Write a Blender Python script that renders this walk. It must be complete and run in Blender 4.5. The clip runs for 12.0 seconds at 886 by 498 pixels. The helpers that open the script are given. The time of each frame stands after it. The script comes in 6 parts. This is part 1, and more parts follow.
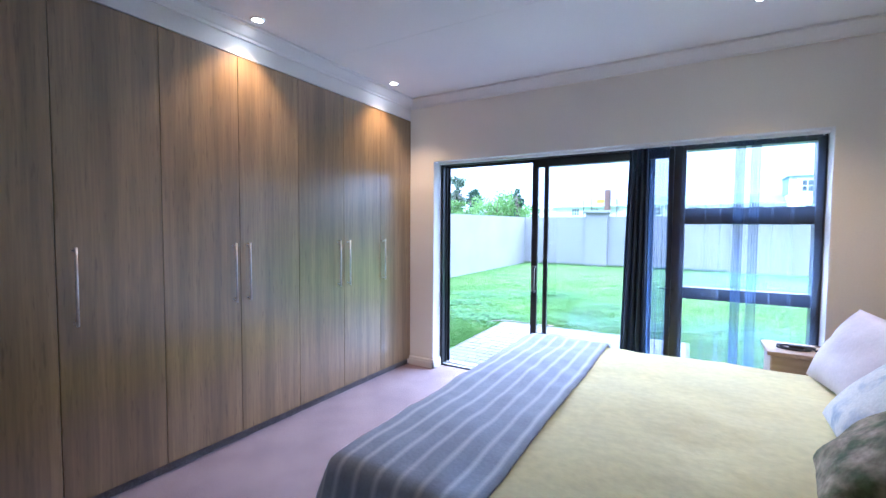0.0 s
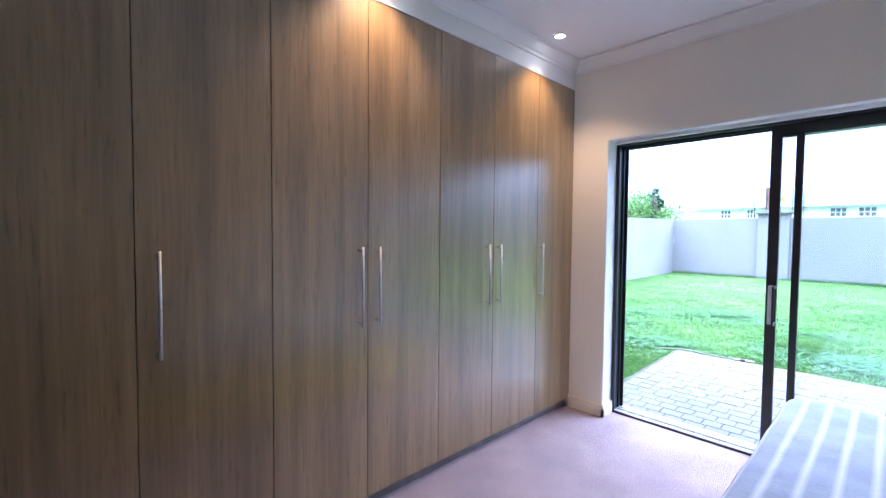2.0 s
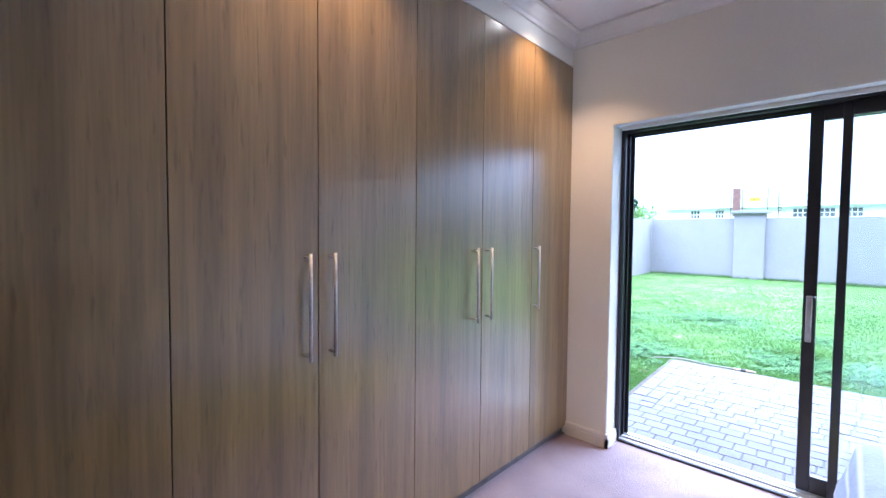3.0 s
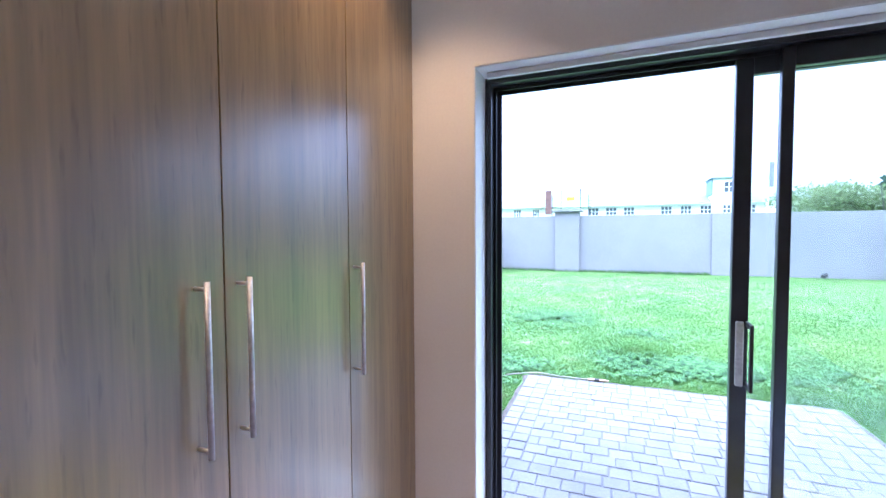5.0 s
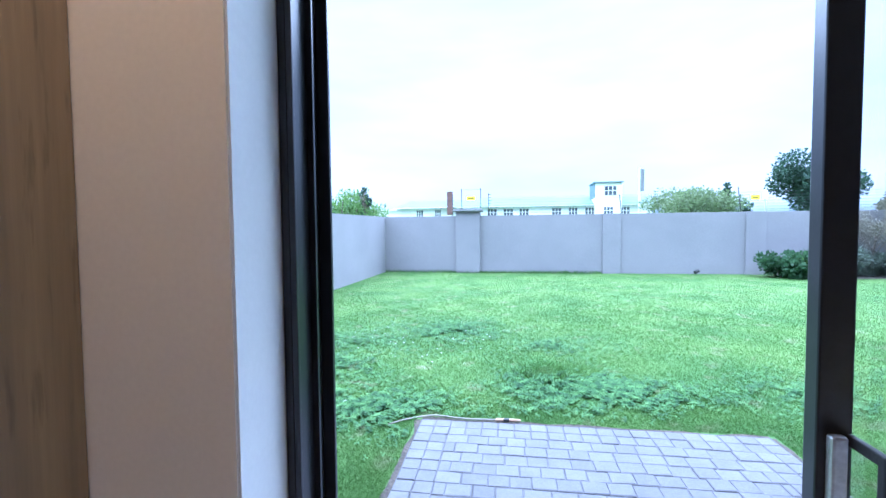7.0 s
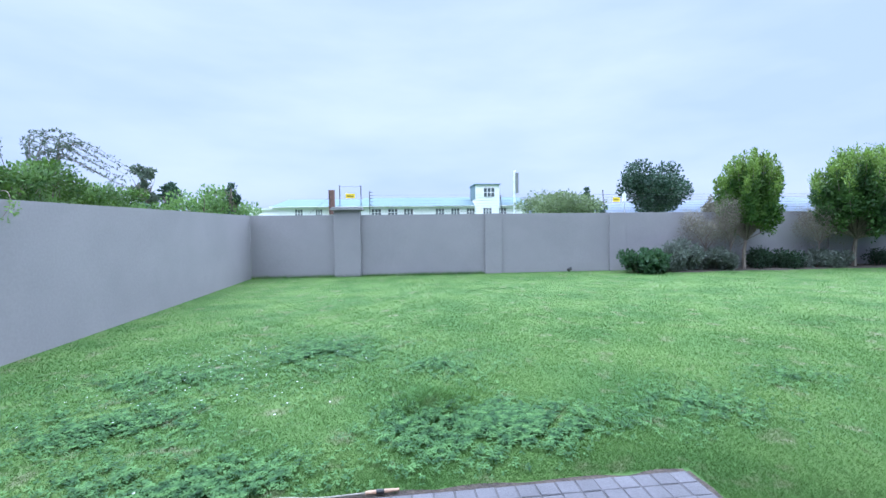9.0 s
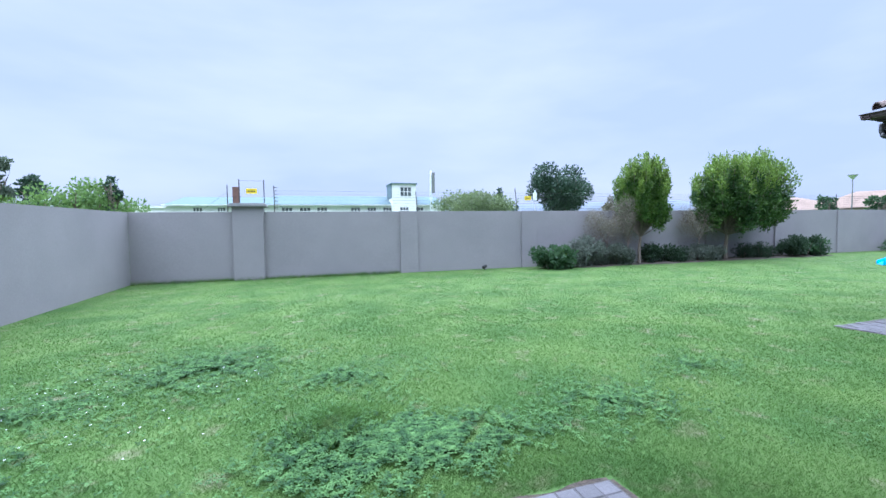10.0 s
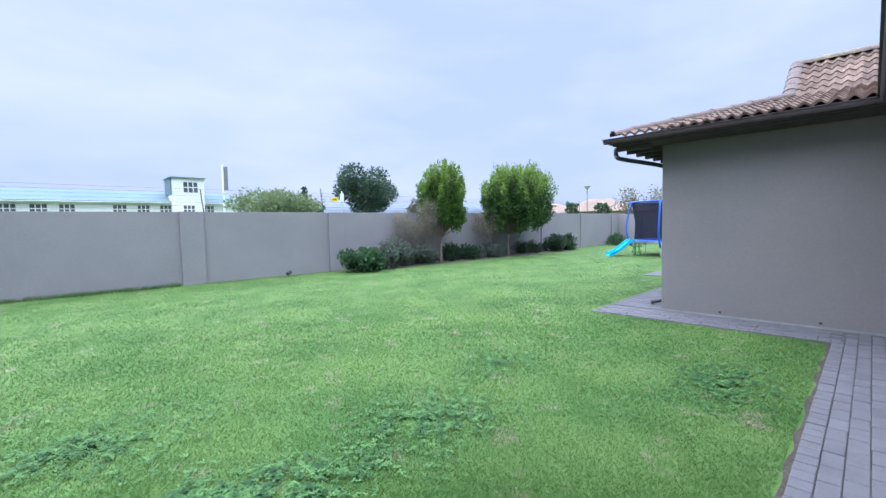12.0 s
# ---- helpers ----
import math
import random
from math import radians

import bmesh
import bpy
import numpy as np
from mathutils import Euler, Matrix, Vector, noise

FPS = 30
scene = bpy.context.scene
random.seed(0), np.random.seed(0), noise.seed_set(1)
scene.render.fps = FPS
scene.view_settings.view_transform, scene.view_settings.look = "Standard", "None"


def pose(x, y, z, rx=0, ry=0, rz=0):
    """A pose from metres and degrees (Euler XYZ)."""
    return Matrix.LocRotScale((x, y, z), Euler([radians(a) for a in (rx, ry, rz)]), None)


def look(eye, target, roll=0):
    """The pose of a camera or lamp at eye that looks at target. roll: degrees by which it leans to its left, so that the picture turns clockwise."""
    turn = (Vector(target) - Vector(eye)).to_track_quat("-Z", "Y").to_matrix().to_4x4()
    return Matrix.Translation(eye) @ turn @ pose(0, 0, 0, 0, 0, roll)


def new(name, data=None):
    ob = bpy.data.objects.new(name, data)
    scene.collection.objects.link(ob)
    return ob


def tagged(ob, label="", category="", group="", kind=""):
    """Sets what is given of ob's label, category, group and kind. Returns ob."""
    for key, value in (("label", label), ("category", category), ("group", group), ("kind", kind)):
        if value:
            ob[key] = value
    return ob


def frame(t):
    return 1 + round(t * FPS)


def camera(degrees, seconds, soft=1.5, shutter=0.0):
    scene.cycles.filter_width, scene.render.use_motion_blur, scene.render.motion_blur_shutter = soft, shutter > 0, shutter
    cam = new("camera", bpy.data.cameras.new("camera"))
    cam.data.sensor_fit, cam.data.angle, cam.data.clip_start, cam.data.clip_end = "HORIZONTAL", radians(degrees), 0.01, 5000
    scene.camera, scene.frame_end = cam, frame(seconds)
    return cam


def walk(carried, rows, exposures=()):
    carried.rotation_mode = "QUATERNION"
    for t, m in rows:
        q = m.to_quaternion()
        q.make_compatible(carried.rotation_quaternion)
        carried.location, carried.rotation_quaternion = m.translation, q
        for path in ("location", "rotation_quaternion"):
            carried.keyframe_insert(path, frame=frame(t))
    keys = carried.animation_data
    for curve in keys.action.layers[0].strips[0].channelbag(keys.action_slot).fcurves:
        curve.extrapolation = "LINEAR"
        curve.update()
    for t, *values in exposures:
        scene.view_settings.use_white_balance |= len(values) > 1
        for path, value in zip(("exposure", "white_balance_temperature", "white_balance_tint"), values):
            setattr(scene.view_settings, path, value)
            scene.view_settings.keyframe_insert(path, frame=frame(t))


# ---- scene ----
cam = camera(92.0, 12.0, soft=1.5)
PATH = [
    (0, (2.582, -3.66, 1.428), (1.558, -1.945, 1.333), 0.4),
    (0.5, (2.434, -3.498, 1.409), (1.248, -1.89, 1.321), 0.3),
    (1, (2.263, -3.354, 1.397), (0.895, -1.897, 1.314), 0.4),
    (1.5, (2.038, -3.232, 1.399), (0.587, -1.858, 1.321), 0.5),
    (2, (1.785, -3.112, 1.401), (0.333, -1.739, 1.322), 0.5),
    (2.5, (1.612, -2.927, 1.398), (0.153, -1.561, 1.32), 0.4),
    (3, (1.396, -2.749, 1.405), (0.022, -1.298, 1.326), 0.5),
    (5, (0.842, -1.686, 1.431), (0.073, 0.158, 1.347), -0.3),
    (5.5, (0.789, -1.427, 1.428), (0.156, 0.468, 1.342), -0.4),
    (6, (0.781, -1.121, 1.432), (0.255, 0.807, 1.346), -0.4),
    (6.5, (0.748, -0.846, 1.434), (0.321, 1.107, 1.349), -0.5),
    (8.5, (0.699, 0.086, 1.458), (0.699, 2.083, 1.367), -0.5),
    (9, (0.784, 0.309, 1.444), (0.973, 2.298, 1.353), -0.7),
    (9.5, (0.874, 0.499, 1.443), (1.241, 2.463, 1.348), -0.8),
    (10, (0.94, 0.713, 1.385), (1.504, 2.629, 1.288), -0.9),
    (10.5, (0.973, 0.877, 1.402), (1.738, 2.722, 1.299), -1.0),
    (11, (1.07, 1.012, 1.418), (2.034, 2.761, 1.311), -1.2),
    (11.5, (1.122, 1.066, 1.44), (2.264, 2.704, 1.33), -1.2),
    (12, (1.135, 1.096, 1.457), (2.464, 2.587, 1.344), -1.2),
]
walk(cam, [(t, look(eye, target, roll)) for t, eye, target, roll in PATH],
     exposures=[(0, 4.86, 4630, 15), (1.5, 4.80, 4740, 16), (3.0, 4.75, 4900, 16), (5.0, 4.6, 4820, 17), (6.5, 4.15, 4600, 13),
                (8.3, 3.4, 5080, 14), (9.5, 3.13, 5300, 14), (12.0, 3.12, 5560, 15)])

# ---------------------------------------------------------------- sky and sun
world = bpy.data.worlds.new("overcast_sky")
scene.world = world
world.use_nodes = True
wt = world.node_tree
wbg = wt.nodes["Background"]
SUN_ELEV, SUN_AZ = radians(80), radians(330)
sky = wt.nodes.new("ShaderNodeTexSky")
sky.sky_type = "NISHITA"
sky.sun_disc = False
sky.sun_elevation, sky.sun_rotation = SUN_ELEV, SUN_AZ
sky.air_density, sky.dust_density = 1.0, 3.0
w_co = wt.nodes.new("ShaderNodeTexCoord")
w_map = wt.nodes.new("ShaderNodeMapping")
w_map.inputs["Scale"].default_value = (1.1, 1.5, 4.2)
w_n = wt.nodes.new("ShaderNodeTexNoise")
w_n.inputs["Scale"].default_value, w_n.inputs["Detail"].default_value = 1.6, 5
w_n.inputs["Roughness"].default_value = 0.5
w_r = wt.nodes.new("ShaderNodeValToRGB")
w_r.color_ramp.elements[0].position, w_r.color_ramp.elements[1].position = 0.36, 0.66
w_r.color_ramp.elements[0].color = (0.70, 0.80, 1.03, 1)
w_r.color_ramp.elements[1].color = (0.89, 0.953, 1.12, 1)
w_m = wt.nodes.new("ShaderNodeMix")
w_m.data_type = "RGBA"
w_m.inputs[0].default_value = 0.985
wt.links.new(w_co.outputs["Generated"], w_map.inputs["Vector"])
wt.links.new(w_map.outputs[0], w_n.inputs["Vector"])
wt.links.new(w_n.outputs[0], w_r.inputs[0])
wt.links.new(sky.outputs[0], w_m.inputs[6])
wt.links.new(w_r.outputs[0], w_m.inputs[7])
wt.links.new(w_m.outputs[2], wbg.inputs["Color"])
wbg.inputs["Strength"].default_value = 0.1

sun = new("sun", bpy.data.lights.new("sun", "SUN"))
sun.data.energy, sun.data.angle, sun.data.color = 1.5, radians(122), (0.93, 0.97, 1.0)
sun.matrix_world = look((0, 0, 30), (math.sin(SUN_AZ) * -30 * math.cos(SUN_ELEV) / math.sin(SUN_ELEV),
                                     math.cos(SUN_AZ) * -30 * math.cos(SUN_ELEV) / math.sin(SUN_ELEV), 0))


# ---------------------------------------------------------------- materials
def mat(name, c1, c2=None, rough=0.6, scale=6.0, stretch=(1, 1, 1), fine=0.12, fscale=90.0, bump=0.15, bscale=120.0,
        metal=0.0, vary=0.0, spec=0.5, thresh=(0.35, 0.65), coat=0.0):
    m = bpy.data.materials.new(name)
    m.use_nodes = True
    nt = m.node_tree
    b = nt.nodes["Principled BSDF"]
    b.inputs["Roughness"].default_value, b.inputs["Metallic"].default_value = rough, metal
    b.inputs["Specular IOR Level"].default_value = spec
    b.inputs["Coat Weight"].default_value = coat
    c2 = c2 or tuple(c * 0.85 for c in c1)
    geo = nt.nodes.new("ShaderNodeNewGeometry")
    oi = nt.nodes.new("ShaderNodeObjectInfo")
    add = nt.nodes.new("ShaderNodeVectorMath")
    add.operation = "MULTIPLY_ADD"
    add.inputs[1].default_value = (7.3, 5.1, 3.7) if vary else (0, 0, 0)
    mp = nt.nodes.new("ShaderNodeMapping")
    mp.inputs["Scale"].default_value = stretch
    n1, n2, n3 = (nt.nodes.new("ShaderNodeTexNoise") for _ in range(3))
    n1.inputs["Scale"].default_value, n1.inputs["Detail"].default_value = scale, 4
    n2.inputs["Scale"].default_value, n2.inputs["Detail"].default_value = fscale, 3
    n3.inputs["Scale"].default_value, n3.inputs["Detail"].default_value = bscale, 3
    ramp = nt.nodes.new("ShaderNodeValToRGB")
    ramp.color_ramp.elements[0].position, ramp.color_ramp.elements[1].position = thresh
    ramp.color_ramp.elements[0].color, ramp.color_ramp.elements[1].color = (*c1, 1), (*c2, 1)
    mr = nt.nodes.new("ShaderNodeMapRange")
    mr.inputs["From Min"].default_value, mr.inputs["From Max"].default_value = 0.3, 0.7
    mr.inputs["To Min"].default_value, mr.inputs["To Max"].default_value = 1 - fine, 1 + fine
    mr2 = nt.nodes.new("ShaderNodeMapRange")
    mr2.inputs["To Min"].default_value, mr2.inputs["To Max"].default_value = 1 - vary, 1 + vary
    mul = nt.nodes.new("ShaderNodeMath")
    mul.operation = "MULTIPLY"
    vm = nt.nodes.new("ShaderNodeVectorMath")
    vm.operation = "SCALE"
    bp = nt.nodes.new("ShaderNodeBump")
    bp.inputs["Strength"].default_value, bp.inputs["Distance"].default_value = bump, 0.01
    L = nt.links.new
    L(oi.outputs["Random"], add.inputs[0])
    L(geo.outputs["Position"], add.inputs[2])
    L(add.outputs[0], mp.inputs["Vector"])
    for n in (n1, n2, n3):
        L(mp.outputs[0], n.inputs["Vector"])
    L(n1.outputs[0], ramp.inputs[0])
    L(n2.outputs[0], mr.inputs["Value"])
    L(oi.outputs["Random"], mr2.inputs["Value"])
    L(mr.outputs[0], mul.inputs[0])
    L(mr2.outputs[0], mul.inputs[1])
    L(ramp.outputs[0], vm.inputs[0])
    L(mul.outputs[0], vm.inputs["Scale"])
    L(vm.outputs[0], b.inputs["Base Color"])
    if bump:
        L(n3.outputs[0], bp.inputs["Height"])
        L(bp.outputs[0], b.inputs["Normal"])
    return m


def add_translucency(m, color, amount):
    """Thin leaves and cloth pass part of the light."""
    nt = m.node_tree
    b, out = nt.nodes["Principled BSDF"], nt.nodes["Material Output"]
    tr = nt.nodes.new("ShaderNodeBsdfTranslucent")
    tr.inputs["Color"].default_value = (*color, 1)
    mx = nt.nodes.new("ShaderNodeMixShader")
    mx.inputs[0].default_value = amount
    nt.links.new(b.outputs[0], mx.inputs[1])
    nt.links.new(tr.outputs[0], mx.inputs[2])
    nt.links.new(mx.outputs[0], out.inputs["Surface"])
    return m


def leafy(name, c1, c2, scale=2.0, rough=0.55, amount=0.3):
    m = mat(name, c1, c2, rough=rough, scale=scale, fine=0.35, fscale=14, bump=0, spec=0.22)
    return add_translucency(m, tuple(min(1, c * 1.6) for c in c2), amount)


def glow(name, color, strength):
    m = bpy.data.materials.new(name)
    m.use_nodes = True
    b = m.node_tree.nodes["Principled BSDF"]
    b.inputs["Emission Color"].default_value = (*color, 1)
    b.inputs["Emission Strength"].default_value = strength
    return m




def wood_mat():
    """Oak laminate: broad streaks, narrow grain and short dark flecks along the board."""
    m = mat("oak_laminate", (0.176, 0.112, 0.042), (0.280, 0.187, 0.076), rough=0.30, scale=2.0, stretch=(7.0, 7.0, 0.30),
            fine=0.13, fscale=13.0, bump=0.03, bscale=34, vary=0.06, spec=1.0, coat=1.0)
    nt = m.node_tree
    b = nt.nodes["Principled BSDF"]
    b.inputs["Coat Roughness"].default_value, b.inputs["Coat IOR"].default_value = 0.27, 1.85
    place = [n for n in nt.nodes if n.type == "VECT_MATH" and n.operation == "MULTIPLY_ADD"][0]
    L = nt.links.new
    src = b.inputs["Base Color"].links[0].from_socket
    for stretch, lo, hi, tint in (((70, 70, 7.5), 0.60, 0.72, (0.70, 0.66, 0.60)), ((26, 26, 1.1), 0.56, 0.74, (0.88, 0.86, 0.82)), ((9, 9, 2.4), 0.60, 0.80, (1.22, 1.20, 1.16))):
        mp, n, r, mx = (nt.nodes.new("ShaderNode" + k) for k in ("Mapping", "TexNoise", "MapRange", "Mix"))
        mp.inputs["Scale"].default_value = stretch
        n.inputs["Scale"].default_value, n.inputs["Detail"].default_value = 1.0, 3
        r.inputs["From Min"].default_value, r.inputs["From Max"].default_value = lo, hi
        mx.data_type, mx.blend_type = "RGBA", "MULTIPLY"
        mx.inputs[7].default_value = (*tint, 1)
        L(place.outputs[0], mp.inputs["Vector"])
        L(mp.outputs[0], n.inputs["Vector"])
        L(n.outputs[0], r.inputs["Value"])
        L(r.outputs[0], mx.inputs[0])
        L(src, mx.inputs[6])
        src = mx.outputs[2]
    L(src, b.inputs["Base Color"])
    return m


WOOD = wood_mat()
PLASTER = mat("beige_paint", (0.80, 0.765, 0.69), (0.765, 0.73, 0.66), rough=0.75, scale=1.2, fine=0.02, bump=0.05, bscale=220)
WHITE = mat("white_paint", (0.78, 0.78, 0.77), (0.74, 0.74, 0.73), rough=0.55, scale=1.5, fine=0.02, bump=0.03, bscale=180)
CEILING = mat("ceiling_paint", (0.80, 0.80, 0.79), (0.76, 0.76, 0.76), rough=0.8, scale=0.9, fine=0.015, bump=0.03, bscale=150)
SKIRT = mat("skirting_paint", (0.72, 0.68, 0.61), (0.66, 0.62, 0.56), rough=0.45, scale=3, fine=0.03, bump=0.02)
CARPET = mat("lilac_carpet", (0.40, 0.315, 0.335), (0.33, 0.26, 0.285), rough=0.95, scale=3.0, fine=0.22, fscale=170,
             bump=0.9, bscale=260, spec=0.1)
# carpet turned up under the wardrobes, the recess shade put into a darker grey
KICK = mat("shaded_carpet_edge", (0.20, 0.185, 0.20), (0.15, 0.14, 0.155), rough=0.95, scale=12, fine=0.2, bump=0.7, bscale=240)
STEEL = mat("brushed_steel", (0.66, 0.66, 0.65), (0.58, 0.58, 0.58), rough=0.44, scale=20, metal=0.8, bump=0.02)
ALU = mat("charcoal_aluminium", (0.022, 0.023, 0.027), (0.03, 0.031, 0.036), spec=0.5, rough=0.3, scale=9, fine=0.05, bump=0.02)
TRACK = mat("silver_track", (0.62, 0.63, 0.65), (0.52, 0.53, 0.55), rough=0.4, scale=14, fine=0.06, bump=0.03, metal=0.3)
RUBBER = mat("black_rubber", (0.012, 0.012, 0.013), (0.02, 0.02, 0.02), rough=0.6, scale=20, bump=0.1)
QUILT = mat("pale_yellow_quilt", (0.70, 0.63, 0.32), (0.64, 0.58, 0.31), rough=0.85, scale=3.5, fine=0.06, fscale=25, bump=0.35, bscale=18)
YELLOW = mat("yellow_sheet", (0.62, 0.52, 0.10), (0.55, 0.45, 0.08), rough=0.85, scale=9, bump=0.3, bscale=30)
LINEN = mat("lilac_white_linen", (0.70, 0.66, 0.72), (0.64, 0.60, 0.68), rough=0.85, scale=6, fine=0.04, bump=0.3, bscale=22)
PRINT = mat("printed_cushion", (0.10, 0.13, 0.06), (0.42, 0.34, 0.24), rough=0.85, scale=13, fine=0.3, fscale=40, bump=0.25, bscale=40)
BLUEPRINT = mat("blue_white_linen", (0.70, 0.72, 0.75), (0.30, 0.40, 0.58), rough=0.85, scale=9, fine=0.1, bump=0.3, bscale=30, thresh=(0.5, 0.72))
NAVY = mat("navy_drape", (0.034, 0.055, 0.095), (0.045, 0.07, 0.115), rough=0.8, scale=8, stretch=(4, 4, 0.5), fine=0.12, bump=0.2, bscale=90)
PINE = mat("pale_wood", (0.50, 0.36, 0.24), (0.42, 0.29, 0.18), rough=0.4, scale=3, stretch=(2, 12, 12), fine=0.1, bump=0.05)
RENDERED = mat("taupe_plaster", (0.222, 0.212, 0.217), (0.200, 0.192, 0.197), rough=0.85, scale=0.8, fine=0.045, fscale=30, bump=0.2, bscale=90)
# the boundary wall's plaster settings with a darker, slightly warmer base colour
HOUSEWALL = mat("darker_house_plaster", (0.148, 0.136, 0.131), (0.134, 0.124, 0.120), rough=0.85, scale=0.8, fine=0.045, fscale=30, bump=0.2, bscale=90)
CAPSTONE = mat("grey_coping", (0.15, 0.155, 0.155), (0.20, 0.205, 0.20), rough=0.8, scale=4, fine=0.1, bump=0.3)
PAVER = mat("grey_paver", (0.108, 0.103, 0.115), (0.082, 0.079, 0.088), rough=0.85, scale=3.5, fine=0.09, fscale=60, bump=0.4, bscale=110, vary=0.045)
SAND = mat("joint_sand", (0.082, 0.077, 0.079), (0.06, 0.056, 0.057), rough=0.95, scale=15, fine=0.25, bump=0.6)
SOIL = mat("dark_soil", (0.060, 0.045, 0.034), (0.035, 0.027, 0.021), rough=0.95, scale=9, fine=0.35, fscale=40, bump=0.9, bscale=60)
TILE = mat("concrete_roof_tile", (0.190, 0.132, 0.100), (0.100, 0.068, 0.055), spec=0.2, rough=0.9, scale=2.2, fine=0.2, fscale=26, bump=0.4, bscale=70, vary=0.18)
MOSSY = mat("mossy_ridge", (0.20, 0.175, 0.11), (0.15, 0.115, 0.095), rough=0.9, scale=5, fine=0.25, fscale=30, bump=0.5, vary=0.12)
CAPTILE = mat("brown_ridge_cap", (0.095, 0.068, 0.062), (0.13, 0.097, 0.085), rough=0.8, scale=4, fine=0.15, fscale=30, bump=0.3, vary=0.12)
GUTTER = mat("brown_gutter", (0.052, 0.038, 0.041), (0.064, 0.047, 0.050), spec=0.35, rough=0.6, scale=5, fine=0.08, bump=0.03)
DARKWOOD = mat("dark_eaves_timber", (0.035, 0.026, 0.023), (0.022, 0.017, 0.016), rough=0.8, scale=4, bump=0.2)
BLACKPIPE = mat("black_pipe", (0.02, 0.022, 0.027), (0.03, 0.032, 0.036), rough=0.45, scale=6, bump=0.03)
BARK = mat("bark", (0.20, 0.165, 0.13), (0.11, 0.09, 0.072), rough=0.9, scale=8, stretch=(3, 3, 0.7), fine=0.25, bump=0.8, bscale=40)
TWIG = mat("dry_twig", (0.16, 0.125, 0.105), (0.11, 0.085, 0.075), rough=0.9, scale=6, fine=0.2, bump=0.2)
ROPE = mat("fence_wire", (0.05, 0.05, 0.055), (0.07, 0.07, 0.075), rough=0.5, scale=8, metal=0.4, bump=0)
SIGN_Y = mat("yellow_sign", (0.75, 0.56, 0.02), (0.68, 0.50, 0.02), rough=0.5, scale=8, bump=0.02)
SIGN_W = mat("white_sign", (0.72, 0.74, 0.76), (0.66, 0.68, 0.7), rough=0.5, scale=8, bump=0.02)
FARWHITE = mat("whitewashed_wall", (0.78, 0.78, 0.77), (0.70, 0.70, 0.69), rough=0.8, scale=0.25, fine=0.03, bump=0.05)
GREENROOF = mat("green_metal_roof", (0.118, 0.168, 0.186), (0.13, 0.184, 0.200), rough=0.85, spec=0.1, scale=0.15, fine=0.05, bump=0.03)
FARGLASS = mat("dark_window_glass", (0.05, 0.06, 0.07), (0.10, 0.11, 0.12), rough=0.2, scale=0.8, bump=0)
BRICKRED = mat("red_chimney_brick", (0.16, 0.085, 0.072), (0.12, 0.065, 0.056), rough=0.9, scale=2, fine=0.2, bump=0.3)
TERRACOTTA = mat("terracotta_roof", (0.23, 0.165, 0.125), (0.18, 0.125, 0.095), rough=0.85, scale=0.6, fine=0.15, fscale=6, bump=0.3, bscale=8)
CREAMWALL = mat("cream_wall", (0.36, 0.30, 0.22), (0.32, 0.27, 0.20), rough=0.85, scale=0.5, fine=0.03, bump=0.05)
NETTING = mat("black_net", (0.012, 0.013, 0.018), (0.02, 0.021, 0.028), rough=0.9, scale=5, bump=0)
BLUEPAD = mat("blue_padding", (0.012, 0.075, 0.42), (0.016, 0.09, 0.48), rough=0.45, scale=4, bump=0.05)
SLIDEBLUE = mat("light_blue_plastic", (0.02, 0.36, 0.66), (0.025, 0.40, 0.70), rough=0.3, scale=4, fine=0.03, bump=0.02)
GREENPLASTIC = mat("green_plastic", (0.05, 0.22, 0.06), (0.06, 0.26, 0.07), rough=0.4, scale=4, bump=0.02)
HOSE = mat("beige_hose", (0.22, 0.205, 0.165), (0.19, 0.175, 0.145), rough=0.5, scale=20, bump=0.05)
ORANGE = mat("orange_plastic", (0.40, 0.26, 0.17), (0.36, 0.23, 0.15), rough=0.4, scale=20, bump=0)
HILL = mat("hazy_hill", (0.165, 0.188, 0.232), (0.155, 0.178, 0.222), rough=1.0, scale=0.004, fine=0.03, fscale=0.02, bump=0, spec=0)
LAMP = glow("lamp_glass", (1.0, 0.86, 0.66), 3.0)

# lawn colours: fresh green, with yellowish thin patches, at two scales
LAWN1, LAWN2 = (0.049, 0.112, 0.026), (0.088, 0.163, 0.038)


def lawn_mat(name, dark, light, thin, leaf):
    m = mat(name, dark, light, rough=0.8, scale=0.9, fine=0.08, fscale=22, bump=0.0 if leaf else 0.8, bscale=60, spec=0.1)
    nt = m.node_tree
    b = nt.nodes["Principled BSDF"]
    geo = [n for n in nt.nodes if n.type == "NEW_GEOMETRY"][0]
    n = nt.nodes.new("ShaderNodeTexNoise")
    n.inputs["Scale"].default_value, n.inputs["Detail"].default_value = 3.4, 6
    n.inputs["Roughness"].default_value = 0.55
    r = nt.nodes.new("ShaderNodeValToRGB")
    r.color_ramp.elements[0].position, r.color_ramp.elements[1].position = 0.575, 0.745
    r.color_ramp.elements[0].color, r.color_ramp.elements[1].color = (0, 0, 0, 1), (0.85, 0.85, 0.85, 1)
    mx = nt.nodes.new("ShaderNodeMix")
    mx.data_type = "RGBA"
    mx.inputs[7].default_value = (*thin, 1)
    src = b.inputs["Base Color"].links[0].from_socket
    nt.links.new(geo.outputs["Position"], n.inputs["Vector"])
    nt.links.new(n.outputs[0], r.inputs[0])
    nt.links.new(r.outputs[0], mx.inputs[0])
    nt.links.new(src, mx.inputs[6])
    nt.links.new(mx.outputs[2], b.inputs["Base Color"])
    return add_translucency(m, light, 0.25) if leaf else m


